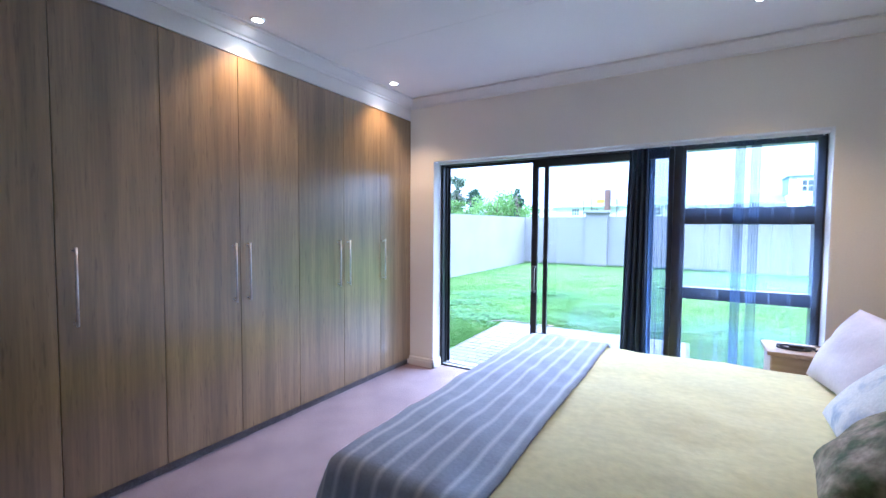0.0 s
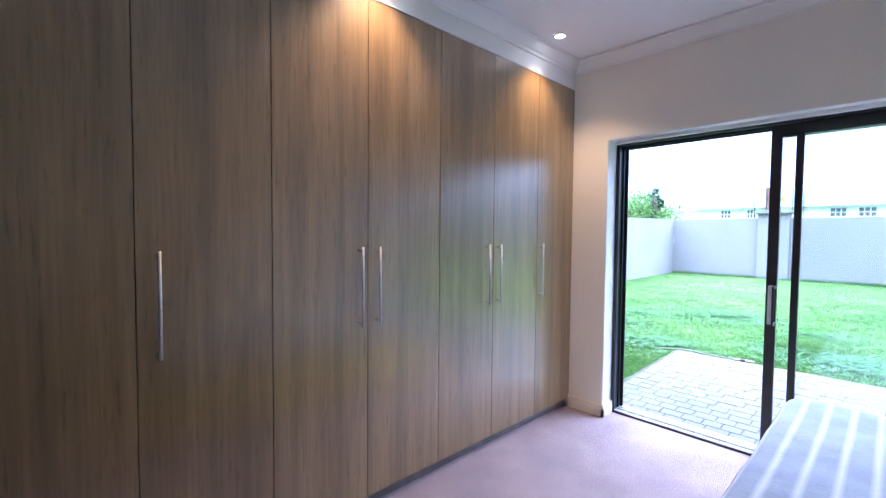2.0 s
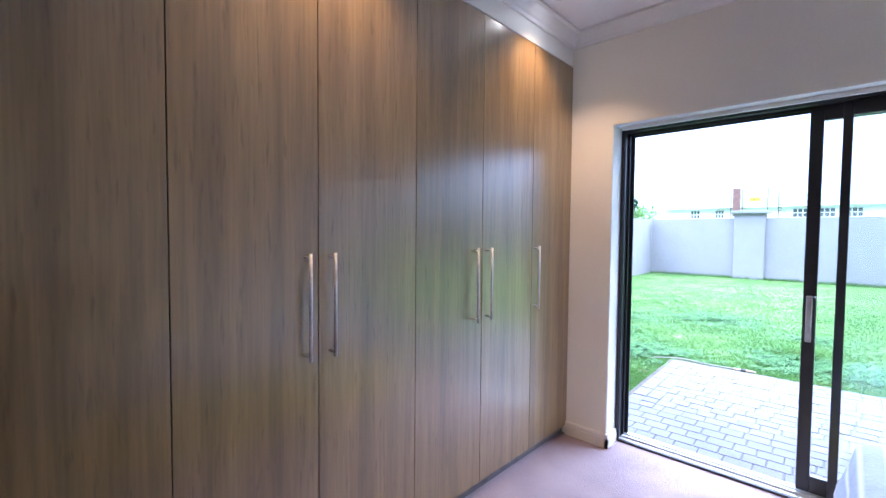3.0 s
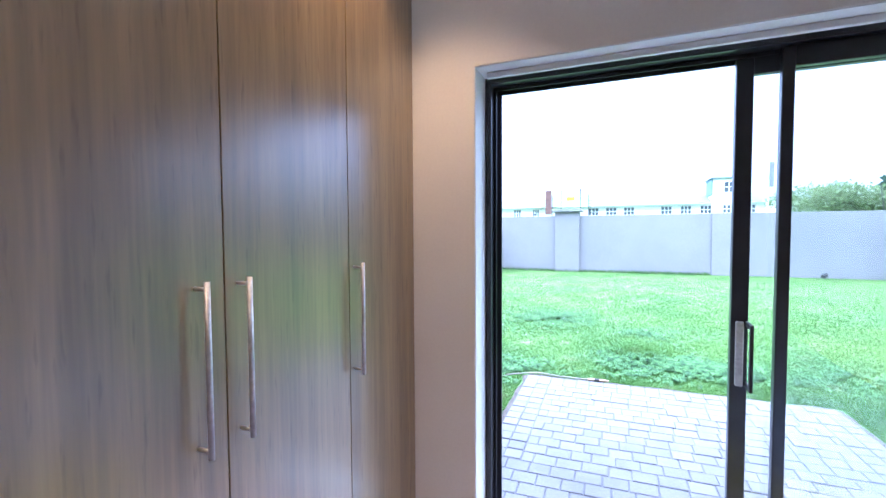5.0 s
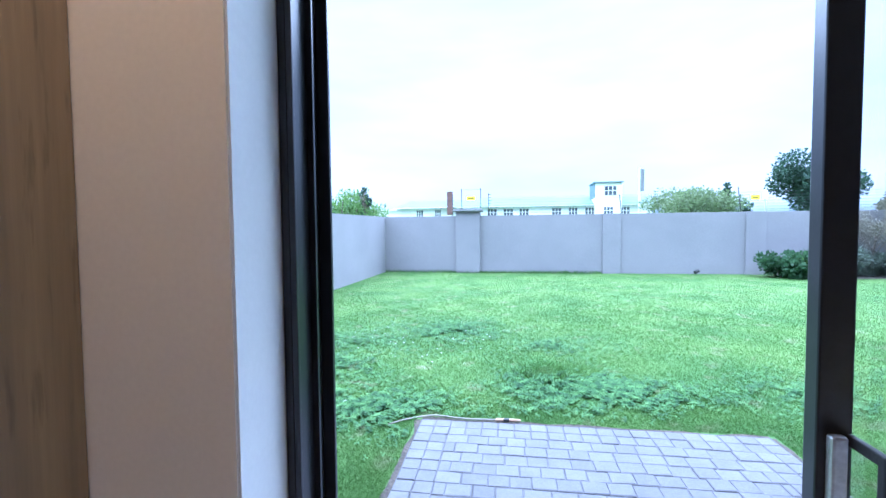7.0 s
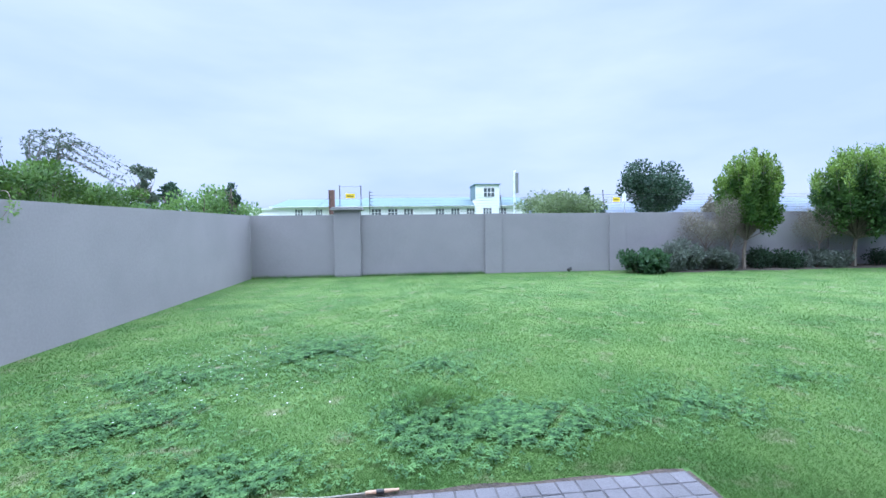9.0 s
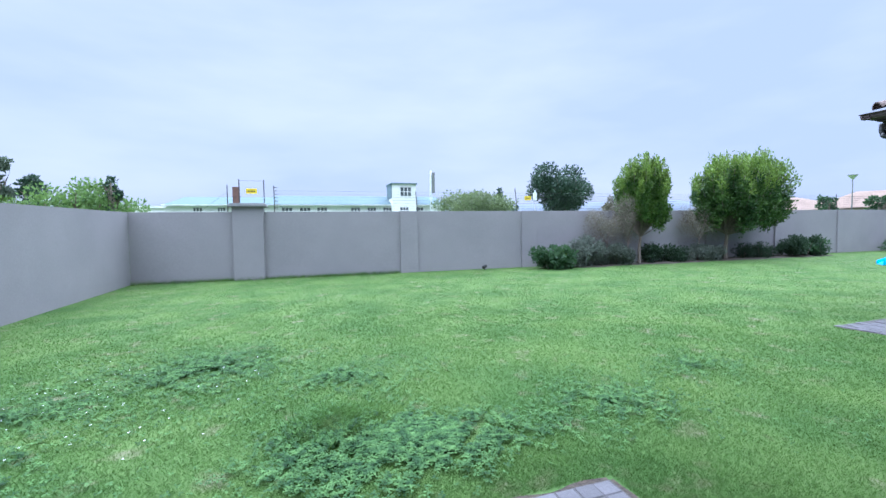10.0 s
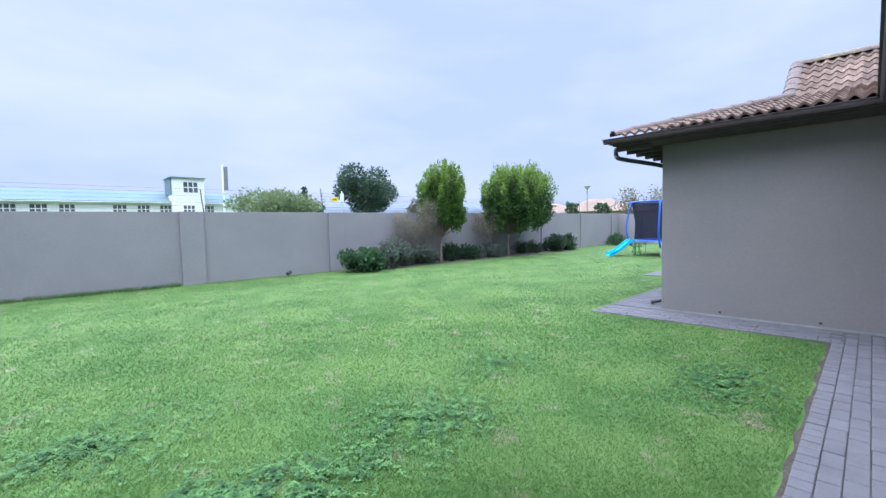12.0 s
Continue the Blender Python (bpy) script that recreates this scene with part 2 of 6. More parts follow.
LAWN = lawn_mat("lawn_soil_and_thatch", (0.058, 0.115, 0.031), (0.097, 0.158, 0.046), (0.185, 0.165, 0.115), False)
GRASS = lawn_mat("grass_blades", LAWN1, LAWN2, (0.140, 0.160, 0.078), True)
CLOVER = leafy("clover_leaves", (0.020, 0.070, 0.020), (0.075, 0.155, 0.045), scale=14, amount=0.1, rough=0.75)
LEAF_TREE = leafy("bright_tree_leaves", (0.020, 0.058, 0.012), (0.088, 0.158, 0.025), amount=0.14, scale=2.6)
# lighter leaf colour that stands in for light on the upper crown
LEAF_LIT_TOP = leafy("lit_top_tree_leaves", (0.070, 0.130, 0.020), (0.150, 0.228, 0.040), amount=0.22, scale=2.6)
LEAF_TREE2 = leafy("dark_tree_leaves", (0.014, 0.042, 0.012), (0.062, 0.122, 0.023), amount=0.13, scale=2.2)
LEAF_BUSH = leafy("broad_bush_leaves", (0.018, 0.050, 0.022), (0.050, 0.100, 0.040), scale=5)
LEAF_GREY = leafy("grey_green_leaves", (0.075, 0.098, 0.075), (0.125, 0.145, 0.115), scale=4)
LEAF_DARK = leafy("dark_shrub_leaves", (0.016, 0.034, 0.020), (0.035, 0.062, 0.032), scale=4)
LEAF_DRY = leafy("dry_shrub_leaves", (0.118, 0.110, 0.078), (0.180, 0.168, 0.122), scale=4, amount=0.15)
LEAF_FAR = leafy("far_dark_leaves", (0.016, 0.036, 0.024), (0.052, 0.090, 0.054), scale=0.9, amount=0.15)
LEAF_OLIVE = leafy("olive_leaves", (0.090, 0.130, 0.058), (0.130, 0.170, 0.075), scale=0.5)
LEAF_HEDGE = leafy("hedge_leaves", (0.050, 0.115, 0.030), (0.130, 0.210, 0.060), scale=1.2)
LEAF_WISPY = leafy("wispy_leaves", (0.060, 0.085, 0.060), (0.090, 0.115, 0.080), scale=2)


def stripes_mat():
    m = mat("striped_grey_throw", (0.34, 0.385, 0.50), (0.29, 0.33, 0.44), rough=0.9, scale=9, fine=0.05, fscale=90, bump=0.2, bscale=60)
    nt = m.node_tree
    b = nt.nodes["Principled BSDF"]
    co = nt.nodes.new("ShaderNodeTexCoord")
    sep = nt.nodes.new("ShaderNodeSeparateXYZ")
    sc, fr, d, a = (nt.nodes.new("ShaderNodeMath") for _ in range(4))
    sc.operation, fr.operation, d.operation, a.operation = "MULTIPLY", "FRACT", "SUBTRACT", "ABSOLUTE"
    sc.inputs[1].default_value, d.inputs[1].default_value = 1 / 0.082, 0.5
    r = nt.nodes.new("ShaderNodeMapRange")
    for key, v in (("From Min", 0.02), ("From Max", 0.20), ("To Min", 1.0), ("To Max", 0.0)):
        r.inputs[key].default_value = v
    mx = nt.nodes.new("ShaderNodeMix")
    mx.data_type = "RGBA"
    mx.inputs[7].default_value = (0.56, 0.60, 0.66, 1)
    src = b.inputs["Base Color"].links[0].from_socket
    L = nt.links.new
    L(co.outputs["UV"], sep.inputs[0])
    L(sep.outputs[0], sc.inputs[0])
    L(sc.outputs[0], fr.inputs[0])
    L(fr.outputs[0], d.inputs[0])
    L(d.outputs[0], a.inputs[0])
    L(a.outputs[0], r.inputs["Value"])
    L(r.outputs[0], mx.inputs[0])
    L(src, mx.inputs[6])
    L(mx.outputs[2], b.inputs["Base Color"])
    return m


THROW = stripes_mat()


def sheer_mat(name, color, clear):
    m = bpy.data.materials.new(name)
    m.use_nodes = True
    nt = m.node_tree
    nt.nodes.remove(nt.nodes["Principled BSDF"])
    out = nt.nodes["Material Output"]
    di, tl, tp = (nt.nodes.new("ShaderNodeBsdf" + k) for k in ("Diffuse", "Translucent", "Transparent"))
    di.inputs["Color"].default_value = tl.inputs["Color"].default_value = (*color, 1)
    m1, m2 = nt.nodes.new("ShaderNodeMixShader"), nt.nodes.new("ShaderNodeMixShader")
    m1.inputs[0].default_value, m2.inputs[0].default_value = 0.75, clear
    nt.links.new(di.outputs[0], m1.inputs[1])
    nt.links.new(tl.outputs[0], m1.inputs[2])
    nt.links.new(m1.outputs[0], m2.inputs[1])
    nt.links.new(tp.outputs[0], m2.inputs[2])
    nt.links.new(m2.outputs[0], out.inputs["Surface"])
    return m


SHEER = sheer_mat("sheer_blue_voile", (0.26, 0.36, 0.60), 0.91)
SHEER2 = sheer_mat("denser_blue_voile", (0.12, 0.19, 0.36), 0.64)
NET = sheer_mat("trampoline_net_mesh", (0.02, 0.022, 0.035), 0.22)

GLASS = bpy.data.materials.new("window_glass")
GLASS.use_nodes = True
gb = GLASS.node_tree.nodes["Principled BSDF"]
gb.inputs["Base Color"].default_value = (0.97, 0.99, 0.985, 1)
gb.inputs["Roughness"].default_value, gb.inputs["Transmission Weight"].default_value, gb.inputs["IOR"].default_value = 0.0, 1.0, 1.45


# ---------------------------------------------------------------- mesh helpers
def finish(ob, material, parent=None, label=""):
    if material:
        ob.data.materials.append(material)
    if parent:
        ob.parent = parent
        if parent.parent is None:
            ob.matrix_parent_inverse = parent.matrix_basis.inverted()
    if label:
        ob["label"] = label
    return ob


def part(name, bm, material, parent=None, label="", smooth=False):
    """Links a bmesh, given in world places, as one mesh object."""
    bmesh.ops.recalc_face_normals(bm, faces=bm.faces[:])
    me = bpy.data.meshes.new(name)
    for f in bm.faces:
        f.smooth = smooth
    bm.to_mesh(me)
    bm.free()
    return finish(new(name, me), material, parent, label)


def raw(name, verts, faces, material, parent=None, label="", smooth=False):
    me = bpy.data.meshes.new(name)
    me.from_pydata([tuple(v) for v in verts], [], [tuple(f) for f in faces])
    if smooth:
        me.polygons.foreach_set("use_smooth", [True] * len(me.polygons))
    me.update()
    return finish(new(name, me), material, parent, label)


def tri_soup(name, corners, material, parent=None, label=""):
    """Many separate small faces out of an array (n, k, 3)."""
    n, k = corners.shape[:2]
    me = bpy.data.meshes.new(name)
    me.vertices.add(n * k)
    me.vertices.foreach_set("co", corners.reshape(-1).astype(np.float32))
    me.loops.add(n * k)
    me.loops.foreach_set("vertex_index", np.arange(n * k, dtype=np.int32))
    me.polygons.add(n)
    me.polygons.foreach_set("loop_start", np.arange(0, n * k, k, dtype=np.int32))
    me.polygons.foreach_set("loop_total", np.full(n, k, dtype=np.int32))
    me.update(calc_edges=True)
    me.validate()
    return finish(new(name, me), material, parent, label)


def thing(name, label="", category="", at=(0, 0, 0), group="", kind="", rz=0):
    ob = new(name)
    ob.matrix_basis = pose(*at, 0, 0, rz)
    ob.empty_display_size = 0.1
    return tagged(ob, label, category, group, kind)


def box(bm, x0, y0, z0, x1, y1, z1, bevel=0.0, m=None):
    vs = [bm.verts.new((x, y, z)) for x in (x0, x1) for y in (y0, y1) for z in (z0, z1)]
    fs = [bm.faces.new([vs[i] for i in q]) for q in
          ((0, 1, 3, 2), (4, 6, 7, 5), (0, 4, 5, 1), (2, 3, 7, 6), (0, 2, 6, 4), (1, 5, 7, 3))]
    if bevel:
        es = list({e for f in fs for e in f.edges})
        new_geo = bmesh.ops.bevel(bm, geom=es, offset=bevel, segments=2, profile=0.5, affect="EDGES")
        vs = list({v for f in new_geo["faces"] for v in f.verts} | {v for v in vs if v.is_valid})
    if m is not None:
        bmesh.ops.transform(bm, matrix=m, verts=[v for v in vs if v.is_valid])
    return bm


def boxes(*dims, bevel=0.0, m=None):
    bm = bmesh.new()
    for d in dims:
        box(bm, *d, bevel=bevel)
    if m is not None:
        bmesh.ops.transform(bm, matrix=m, verts=bm.verts[:])
    return bm


def tube(points, radius, sides=8, bm=None, taper=None):
    """A round tube along points, with closed ends."""
    bm = bm or bmesh.new()
    pts = [Vector(p) for p in points]
    rings = []
    for i, p in enumerate(pts):
        d = (pts[min(i + 1, len(pts) - 1)] - pts[max(i - 1, 0)]).normalized()
        a = d.orthogonal().normalized() if i == 0 else (rings_a - d * rings_a.dot(d)).normalized()
        rings_a = a
        b = d.cross(a)
        r = radius if taper is None else radius + (taper - radius) * i / (len(pts) - 1)
        rings.append([bm.verts.new(p + (a * math.cos(t) + b * math.sin(t)) * r)
                      for t in (2 * math.pi * k / sides for k in range(sides))])
    for r0, r1 in zip(rings, rings[1:]):
        for k in range(sides):
            bm.faces.new((r0[k], r0[(k + 1) % sides], r1[(k + 1) % sides], r1[k]))
    bm.faces.new(rings[0][::-1])
    bm.faces.new(rings[-1])
    return bm


def curve_points(pts, n=6):
    """Catmull-Rom through pts."""
    p = [Vector(q) for q in pts]
    p = [p[0] * 2 - p[1]] + p + [p[-1] * 2 - p[-2]]
    out = []
    for i in range(1, len(p) - 2):
        for k in range(n):
            t = k / n
            out.append(0.5 * (2 * p[i] + (p[i + 1] - p[i - 1]) * t + (2 * p[i - 1] - 5 * p[i] + 4 * p[i + 1] - p[i + 2]) * t * t
                              + (3 * p[i] - p[i - 1] - 3 * p[i + 1] + p[i + 2]) * t ** 3))
    return out + [p[-2]]


def extrude(profile, a, b, bm=None):
    """A closed profile of (offset to the left of the way a-b, height) points, swept from a to b."""
    bm = bm or bmesh.new()
    a, b = Vector(a), Vector(b)
    d = (b - a).normalized()
    left = Vector((-d.y, d.x, 0))
    r0 = [bm.verts.new(a + left * o + Vector((0, 0, h))) for o, h in profile]
    r1 = [bm.verts.new(b + left * o + Vector((0, 0, h))) for o, h in profile]
    n = len(profile)
    for k in range(n):
        bm.faces.new((r0[k], r0[(k + 1) % n], r1[(k + 1) % n], r1[k]))
    bm.faces.new(r0)
    bm.faces.new(r1[::-1])
    return bm


def structure(name, bm, material, label="", category=""):
    return tagged(part(name, bm, material), label, category, kind="structure")


# ================================================================ the bedroom
OX0, OX1, OTOP, WT = 0.28, 3.315, 2.10, 0.30       # the opening in the garden wall, and the wall's thickness
RX, RY, CEIL, WTOP = 3.72, -4.95, 2.73, 2.53       # far side wall, back wall, ceiling, top of the wardrobes

structure("floor", boxes((-0.62, RY, -0.2, RX, 0.14, 0.0)), CARPET, "lilac grey fitted carpet on the bedroom floor", "floor")
structure("wall_north_left", boxes((-0.75, 0, -0.3, OX0, WT, 2.98)), PLASTER, "beige painted wall beside the sliding door", "wall")
structure("wall_north_right", boxes((OX1, 0, -0.3, 8.75, WT, 2.98)), PLASTER, "beige painted wall beside the window", "wall")
structure("wall_north_lintel", boxes((OX0, 0, OTOP, OX1, WT, 2.98)), PLASTER, "beige painted wall above the sliding door", "wall")
structure("wall_east", boxes((RX, RY - 0.2, -0.3, RX + 0.2, -0.002, 2.98)), PLASTER, "beige painted wall behind the bed head", "wall")
structure("wall_south", boxes((-0.75, RY - 0.2, -0.3, RX - 0.002, RY, 2.98)), PLASTER, "beige painted wall closing the bedroom", "wall")
structure("wall_west", boxes((-0.75, RY + 0.002, -0.3, -0.62, -0.002, 2.98)), PLASTER, "plain wall behind the wardrobes", "wall")
bm = boxes((-0.62, RY, CEIL, RX, 0, CEIL + 0.1))
for y in (-1.22, -2.44, -3.66):                     # board joints
    box(bm, 0.06, y - 0.012, CEIL - 0.0015, RX, y + 0.012, CEIL + 0.02)
structure("ceiling", bm, CEILING, "white boarded bedroom ceiling with faint joints", "ceiling")
structure("bulkhead", boxes((-0.62, RY, WTOP + 0.004, 0.0, -0.002, CEIL - 0.002)), WHITE, "white bulkhead above the wardrobes", "wall")

# white reveals of the opening, proud of the plaster
bm = boxes((OX0 - 0.001, 0.004, 0.0, OX0 + 0.004, 0.14, OTOP), (OX1 - 0.004, 0.004, 0.0, OX1 + 0.001, 0.14, OTOP),
           (OX0 + 0.004, 0.004, OTOP - 0.004, OX1 - 0.004, 0.14, OTOP + 0.001))
structure("reveal_trim", bm, WHITE, "white painted reveal round the garden opening", "trim")

CORNICE = [(0, 0), (0, -0.085), (0.012, -0.085), (0.018, -0.070), (0.030, -0.062), (0.055, -0.036), (0.068, -0.020), (0.085, -0.016), (0.085, 0)]
bm = bmesh.new()
for a, b in (((0.0, RY, 0), (0.0, 0, 0)), ((0, 0, 0), (RX, 0, 0)), ((RX, 0, 0), (RX, RY, 0)), ((RX, RY, 0), (0, RY, 0))):
    extrude([(-o, CEIL - 0.001 + h) for o, h in CORNICE], a, b, bm)
structure("cornice_trim", bm, WHITE, "white moulded cornice under the ceiling", "trim")

SKIRTING = [(0, 0), (0.020, 0), (0.020, 0.060), (0.016, 0.068), (0.019, 0.076), (0.012, 0.090), (0, 0.090)]
bm = bmesh.new()
for a, b in (((0.0, 0, 0), (OX0 + 0.02, 0, 0)), ((OX0, -0.02, 0), (OX0, 0.138, 0)), ((OX1, 0.138, 0), (OX1, -0.02, 0)),
             ((OX1 - 0.02, 0, 0), (RX, 0, 0)), ((RX, 0, 0), (RX, RY, 0)), ((RX, RY, 0), (0.0, RY, 0))):
    extrude([(-o, h) for o, h in SKIRTING], a, b, bm)
structure("baseboard", bm, SKIRT, "cream painted moulded baseboard along the walls", "baseboard")

# ---------------------------------------------------------------- wardrobes
EDGES = [0.0, -0.487, -0.975, -1.450, -1.933, -2.405, -2.875, -3.33, -3.80, -4.27, -4.74]
HANDLE = [-0.461, -0.938, -1.050, -1.885, -1.985, -2.810, -3.252, -3.755, -3.845, -4.69]
UNITS = [(0,), (1, 2), (3, 4), (5,), (6,), (7, 8), (9,)]


def bar_handle(y, parent):
    bm = bmesh.new()
    tube([(0.038, y, 0.944), (0.038, y, 1.326)], 0.0065, 10, bm)
    for z in (0.960, 1.310):
        tube([(0.0, y, z), (0.038, y, z)], 0.0048, 8, bm)
    return part("handle", bm, STEEL, parent, "brushed steel bar handle", smooth=True)


def wardrobe(doors):
    y1, y0 = EDGES[doors[0]], EDGES[doors[-1] + 1]
    w = thing("wardrobe", "tall oak laminate built-in wardrobe unit with closed doors", "wardrobe", (-0.3, (y0 + y1) / 2, 0), "row of built-in wardrobes")
    part("body", boxes((-0.60, y0 + 0.001, 0.062, -0.022, y1 - 0.001, WTOP)), WOOD, w)
    for i in doors:
        d = part("door", boxes((-0.020, EDGES[i + 1] + 0.0017, 0.064, 0.0, EDGES[i] - 0.0017, WTOP - 0.002), bevel=0.0012), WOOD, w,
                 "flush oak laminate wardrobe door")
        bar_handle(HANDLE[i], d)
    part("plinth", boxes((-0.09, y0 + 0.001, 0.0, -0.035, y1 - 0.001, 0.0615)), KICK, w, "recessed plinth with its shade put into the grey")


for u in UNITS:
    wardrobe(u)
structure("filler_panel", boxes((-0.60, RY, 0.0, -0.002, -4.742, WTOP)), WOOD, "oak laminate filler beside the wardrobes", "panel")

# ---------------------------------------------------------------- sliding door and window in one opening
door = thing("door_1", "charcoal aluminium sliding door, slid open", "door", (1.3, 0.2, 0), kind="structure")
F0, F1 = 0.142, 0.275
part("frame_head", boxes((OX0 + 0.004, F0, 2.076, 2.40, F1, OTOP - 0.004), (OX0 + 0.004, F0, 2.068, 2.40, F0 + 0.008, 2.0765), (OX0 + 0.02, F0 + 0.078, 2.060, 2.40, F0 + 0.083, 2.0765), (OX0 + 0.02, F1 - 0.010, 2.054, 2.40, F1, 2.0765), bevel=0.0015), ALU, door)
part("frame_jamb", boxes((OX0 + 0.004, F0, 0.0, OX0 + 0.020, F1, 2.076), (OX0 + 0.020, F0, 0.0, OX0 + 0.032, F0 + 0.008, 2.068),
                         (OX0 + 0.020, F0 + 0.076, 0.0, OX0 + 0.034, F0 + 0.084, 2.060), (OX0 + 0.020, F1 - 0.010, 0.0, OX0 + 0.046, F1, 2.054), bevel=0.0015), ALU, door)
part("sill_track", boxes((OX0 + 0.004, F0 + 0.022, -0.03, 2.40, F1 + 0.03, 0.012), (OX0 + 0.03, 0.197, 0.012, 2.40, 0.205, 0.026),
                         (OX0 + 0.03, 0.237, 0.012, 2.40, 0.245, 0.026)), TRACK, door, "pale aluminium sill track")
part("threshold_strip", boxes((OX0 + 0.004, F0 - 0.003, -0.002, 2.40, F0 + 0.021, 0.014)), RUBBER, door, "black rubber threshold strip")


def leaf(name, x0, x1, y0, y1, stile, label):
    p = part(name, boxes((x0, y0, 0.03, x0 + stile, y1, 2.072), (x1 - stile, y0, 0.03, x1, y1, 2.072),
                         (x0 + stile, y0, 0.03, x1 - stile, y1, 0.12), (x0 + stile, y0, 2.000, x1 - stile, y1, 2.072), bevel=0.004), ALU, door, label)
    ym = (y0 + y1) / 2
    g = part("pane", boxes((x0 + stile - 0.008, ym - 0.003, 0.112, x1 - stile + 0.008, ym + 0.003, 2.008)), GLASS, p, "clear glass pane")
    g.visible_shadow = False
    return p


slider = leaf("sliding_leaf", 1.230, 2.262, 0.226, 0.262, 0.056, "charcoal framed glass leaf, slid open")
leaf("fixed_leaf", 1.358, 2.40, 0.183, 0.219, 0.038, "charcoal framed fixed glass leaf")
bm = boxes((1.244, 0.209, 0.838, 1.270, 0.2275, 1.085), bevel=0.005)
part("lock_plate", bm, STEEL, slider, "brushed steel lock plate")
bm = boxes((1.274, 0.152, 0.838, 1.2855, 0.2275, 0.858), (1.274, 0.152, 1.066, 1.2855, 0.2275, 1.086), (1.274, 0.144, 0.838, 1.2855, 0.160, 1.086), bevel=0.003)
part("pull_handle", bm, RUBBER, slider, "black D-shaped pull handle")
win = thing("window_1", "charcoal aluminium window with two transoms", "window", (2.86, 0.2, 0), kind="structure")
part("window_frame", boxes((2.402, F0 + 0.02, 0.0, 2.485, F1, 2.096), (3.262, F0 + 0.02, 0.0, OX1 - 0.004, F1, 2.096),
                           (2.485, F0 + 0.02, 2.045, 3.262, F1, 2.096), (2.485, F0 + 0.02, 0.0, 3.262, F1, 0.06), bevel=0.003), ALU, win)
for z0, z1 in ((1.475, 1.60), (0.895, 0.985)):
    part("transom", boxes((2.485, F0 + 0.025, z0, 3.262, F1 - 0.005, z1), bevel=0.004), ALU, win)
for z0, z1 in ((0.06, 0.895), (0.985, 1.475), (1.60, 2.045)):
    g = part("pane", boxes((2.48, 0.215, z0 - 0.005, 3.267, 0.221, z1 + 0.005)), GLASS, win, "clear glass pane")
    g.visible_shadow = False
part("window_handle", boxes((2.33, 0.150, 0.958, 2.42, 0.166, 0.970), (2.41, 0.150, 0.94, 2.43, 0.168, 0.99), bevel=0.003), RUBBER, win, "black window stay")

# ---------------------------------------------------------------- curtains


def cloth_strip(name, path, z0, z1, material, label, category, flare=0.0, xc=0.0, lined=False):
    c = thing(name, label, category, (path[0][0], path[0][1], z0))
    zs = np.linspace(z0, z1, 9)
    verts, faces = [], []
    n = len(path)
    for j, z in enumerate(zs):
        k = (z1 - z) / (z1 - z0)
        for i, (x, y) in enumerate(path):
            verts.append((xc + (x - xc) * (1 + flare * k) + 0.004 * math.sin(3 * z + i * 0.4) * k, y + 0.006 * math.sin(2.2 * z + i * 0.7) * k, z))
    for j in range(len(zs) - 1):
        for i in range(n - 1):
            faces.append((j * n + i, j * n + i + 1, (j + 1) * n + i + 1, (j + 1) * n + i))
    o = raw("fabric", verts, faces, material, c, "", smooth=True)
    if lined:
        so = o.modifiers.new("thickness", "SOLIDIFY")
        so.thickness = 0.0012
    return c


def pleats(x0, x1, count, amp, y):
    n = count * 8
    return [(x0 + (x1 - x0) * i / n + 0.006 * math.sin(4 * math.pi * i * count / n), y + amp * math.sin(2 * math.pi * count * i / n)) for i in range(n + 1)]


def folds(x0, x1, spots, y):
    """A nearly flat sheet with gathers: (place, width, layers)."""
    pts, x = [], x0
    for xc, w, layers in spots:
        steps = max(2, int((xc - w / 2 - x) / 0.03))
        for i in range(steps):
            xx = x + (xc - w / 2 - x) * i / steps
            pts.append((xx, y + 0.008 * math.sin(xx * 37)))
        for k in range(layers):
            a, b = (xc - w / 2, xc + w / 2) if k % 2 == 0 else (xc + w / 2, xc - w / 2)
            yy = y - 0.012 + 0.028 * k / max(1, layers - 1)
            pts += [(a, yy), ((a + b) / 2, yy + 0.004), (b, yy)]
        x = xc + w / 2
    steps = max(2, int((x1 - x) / 0.03))
    return pts + [(x + (x1 - x) * i / steps, y + 0.008 * math.sin((x + (x1 - x) * i / steps) * 37)) for i in range(steps + 1)]


cloth_strip("curtain", pleats(2.090, 2.228, 4, 0.026, 0.078), 0.03, 2.068, NAVY, "dark navy drape drawn aside by the sliding door", "curtain", 0.42, 2.215, lined=True)
cloth_strip("curtain", pleats(2.240, 2.372, 5, 0.026, 0.085), 0.03, 2.068, SHEER2, "blue voile gathered beside the dark drape", "curtain", 0.06, 2.30)
cloth_strip("curtain", folds(2.455, 3.285, [(2.62, 0.012, 3), (2.715, 0.016, 3), (3.02, 0.014, 3), (3.13, 0.02, 3), (3.25, 0.012, 3)], 0.088),
            0.03, 2.068, SHEER, "sheer blue voile hanging across the window", "curtain")
cloth_strip("curtain", pleats(2.790, 2.850, 3, 0.016, 0.062), 0.03, 2.068, SHEER2, "blue voile gathered into a narrow fold before the window", "curtain")
cloth_strip("curtain", pleats(2.882, 2.942, 2, 0.014, 0.062), 0.03, 2.068, SHEER2, "blue voile gathered into a narrow fold before the window", "curtain")
rail = thing("curtain_rail", "slim white curtain rail under the lintel", "curtain rail", (1.9, 0.085, 2.08))
part("rail", boxes((OX0 + 0.03, 0.074, 2.072, OX1 - 0.01, 0.096, 2.0945), bevel=0.003), WHITE, rail)
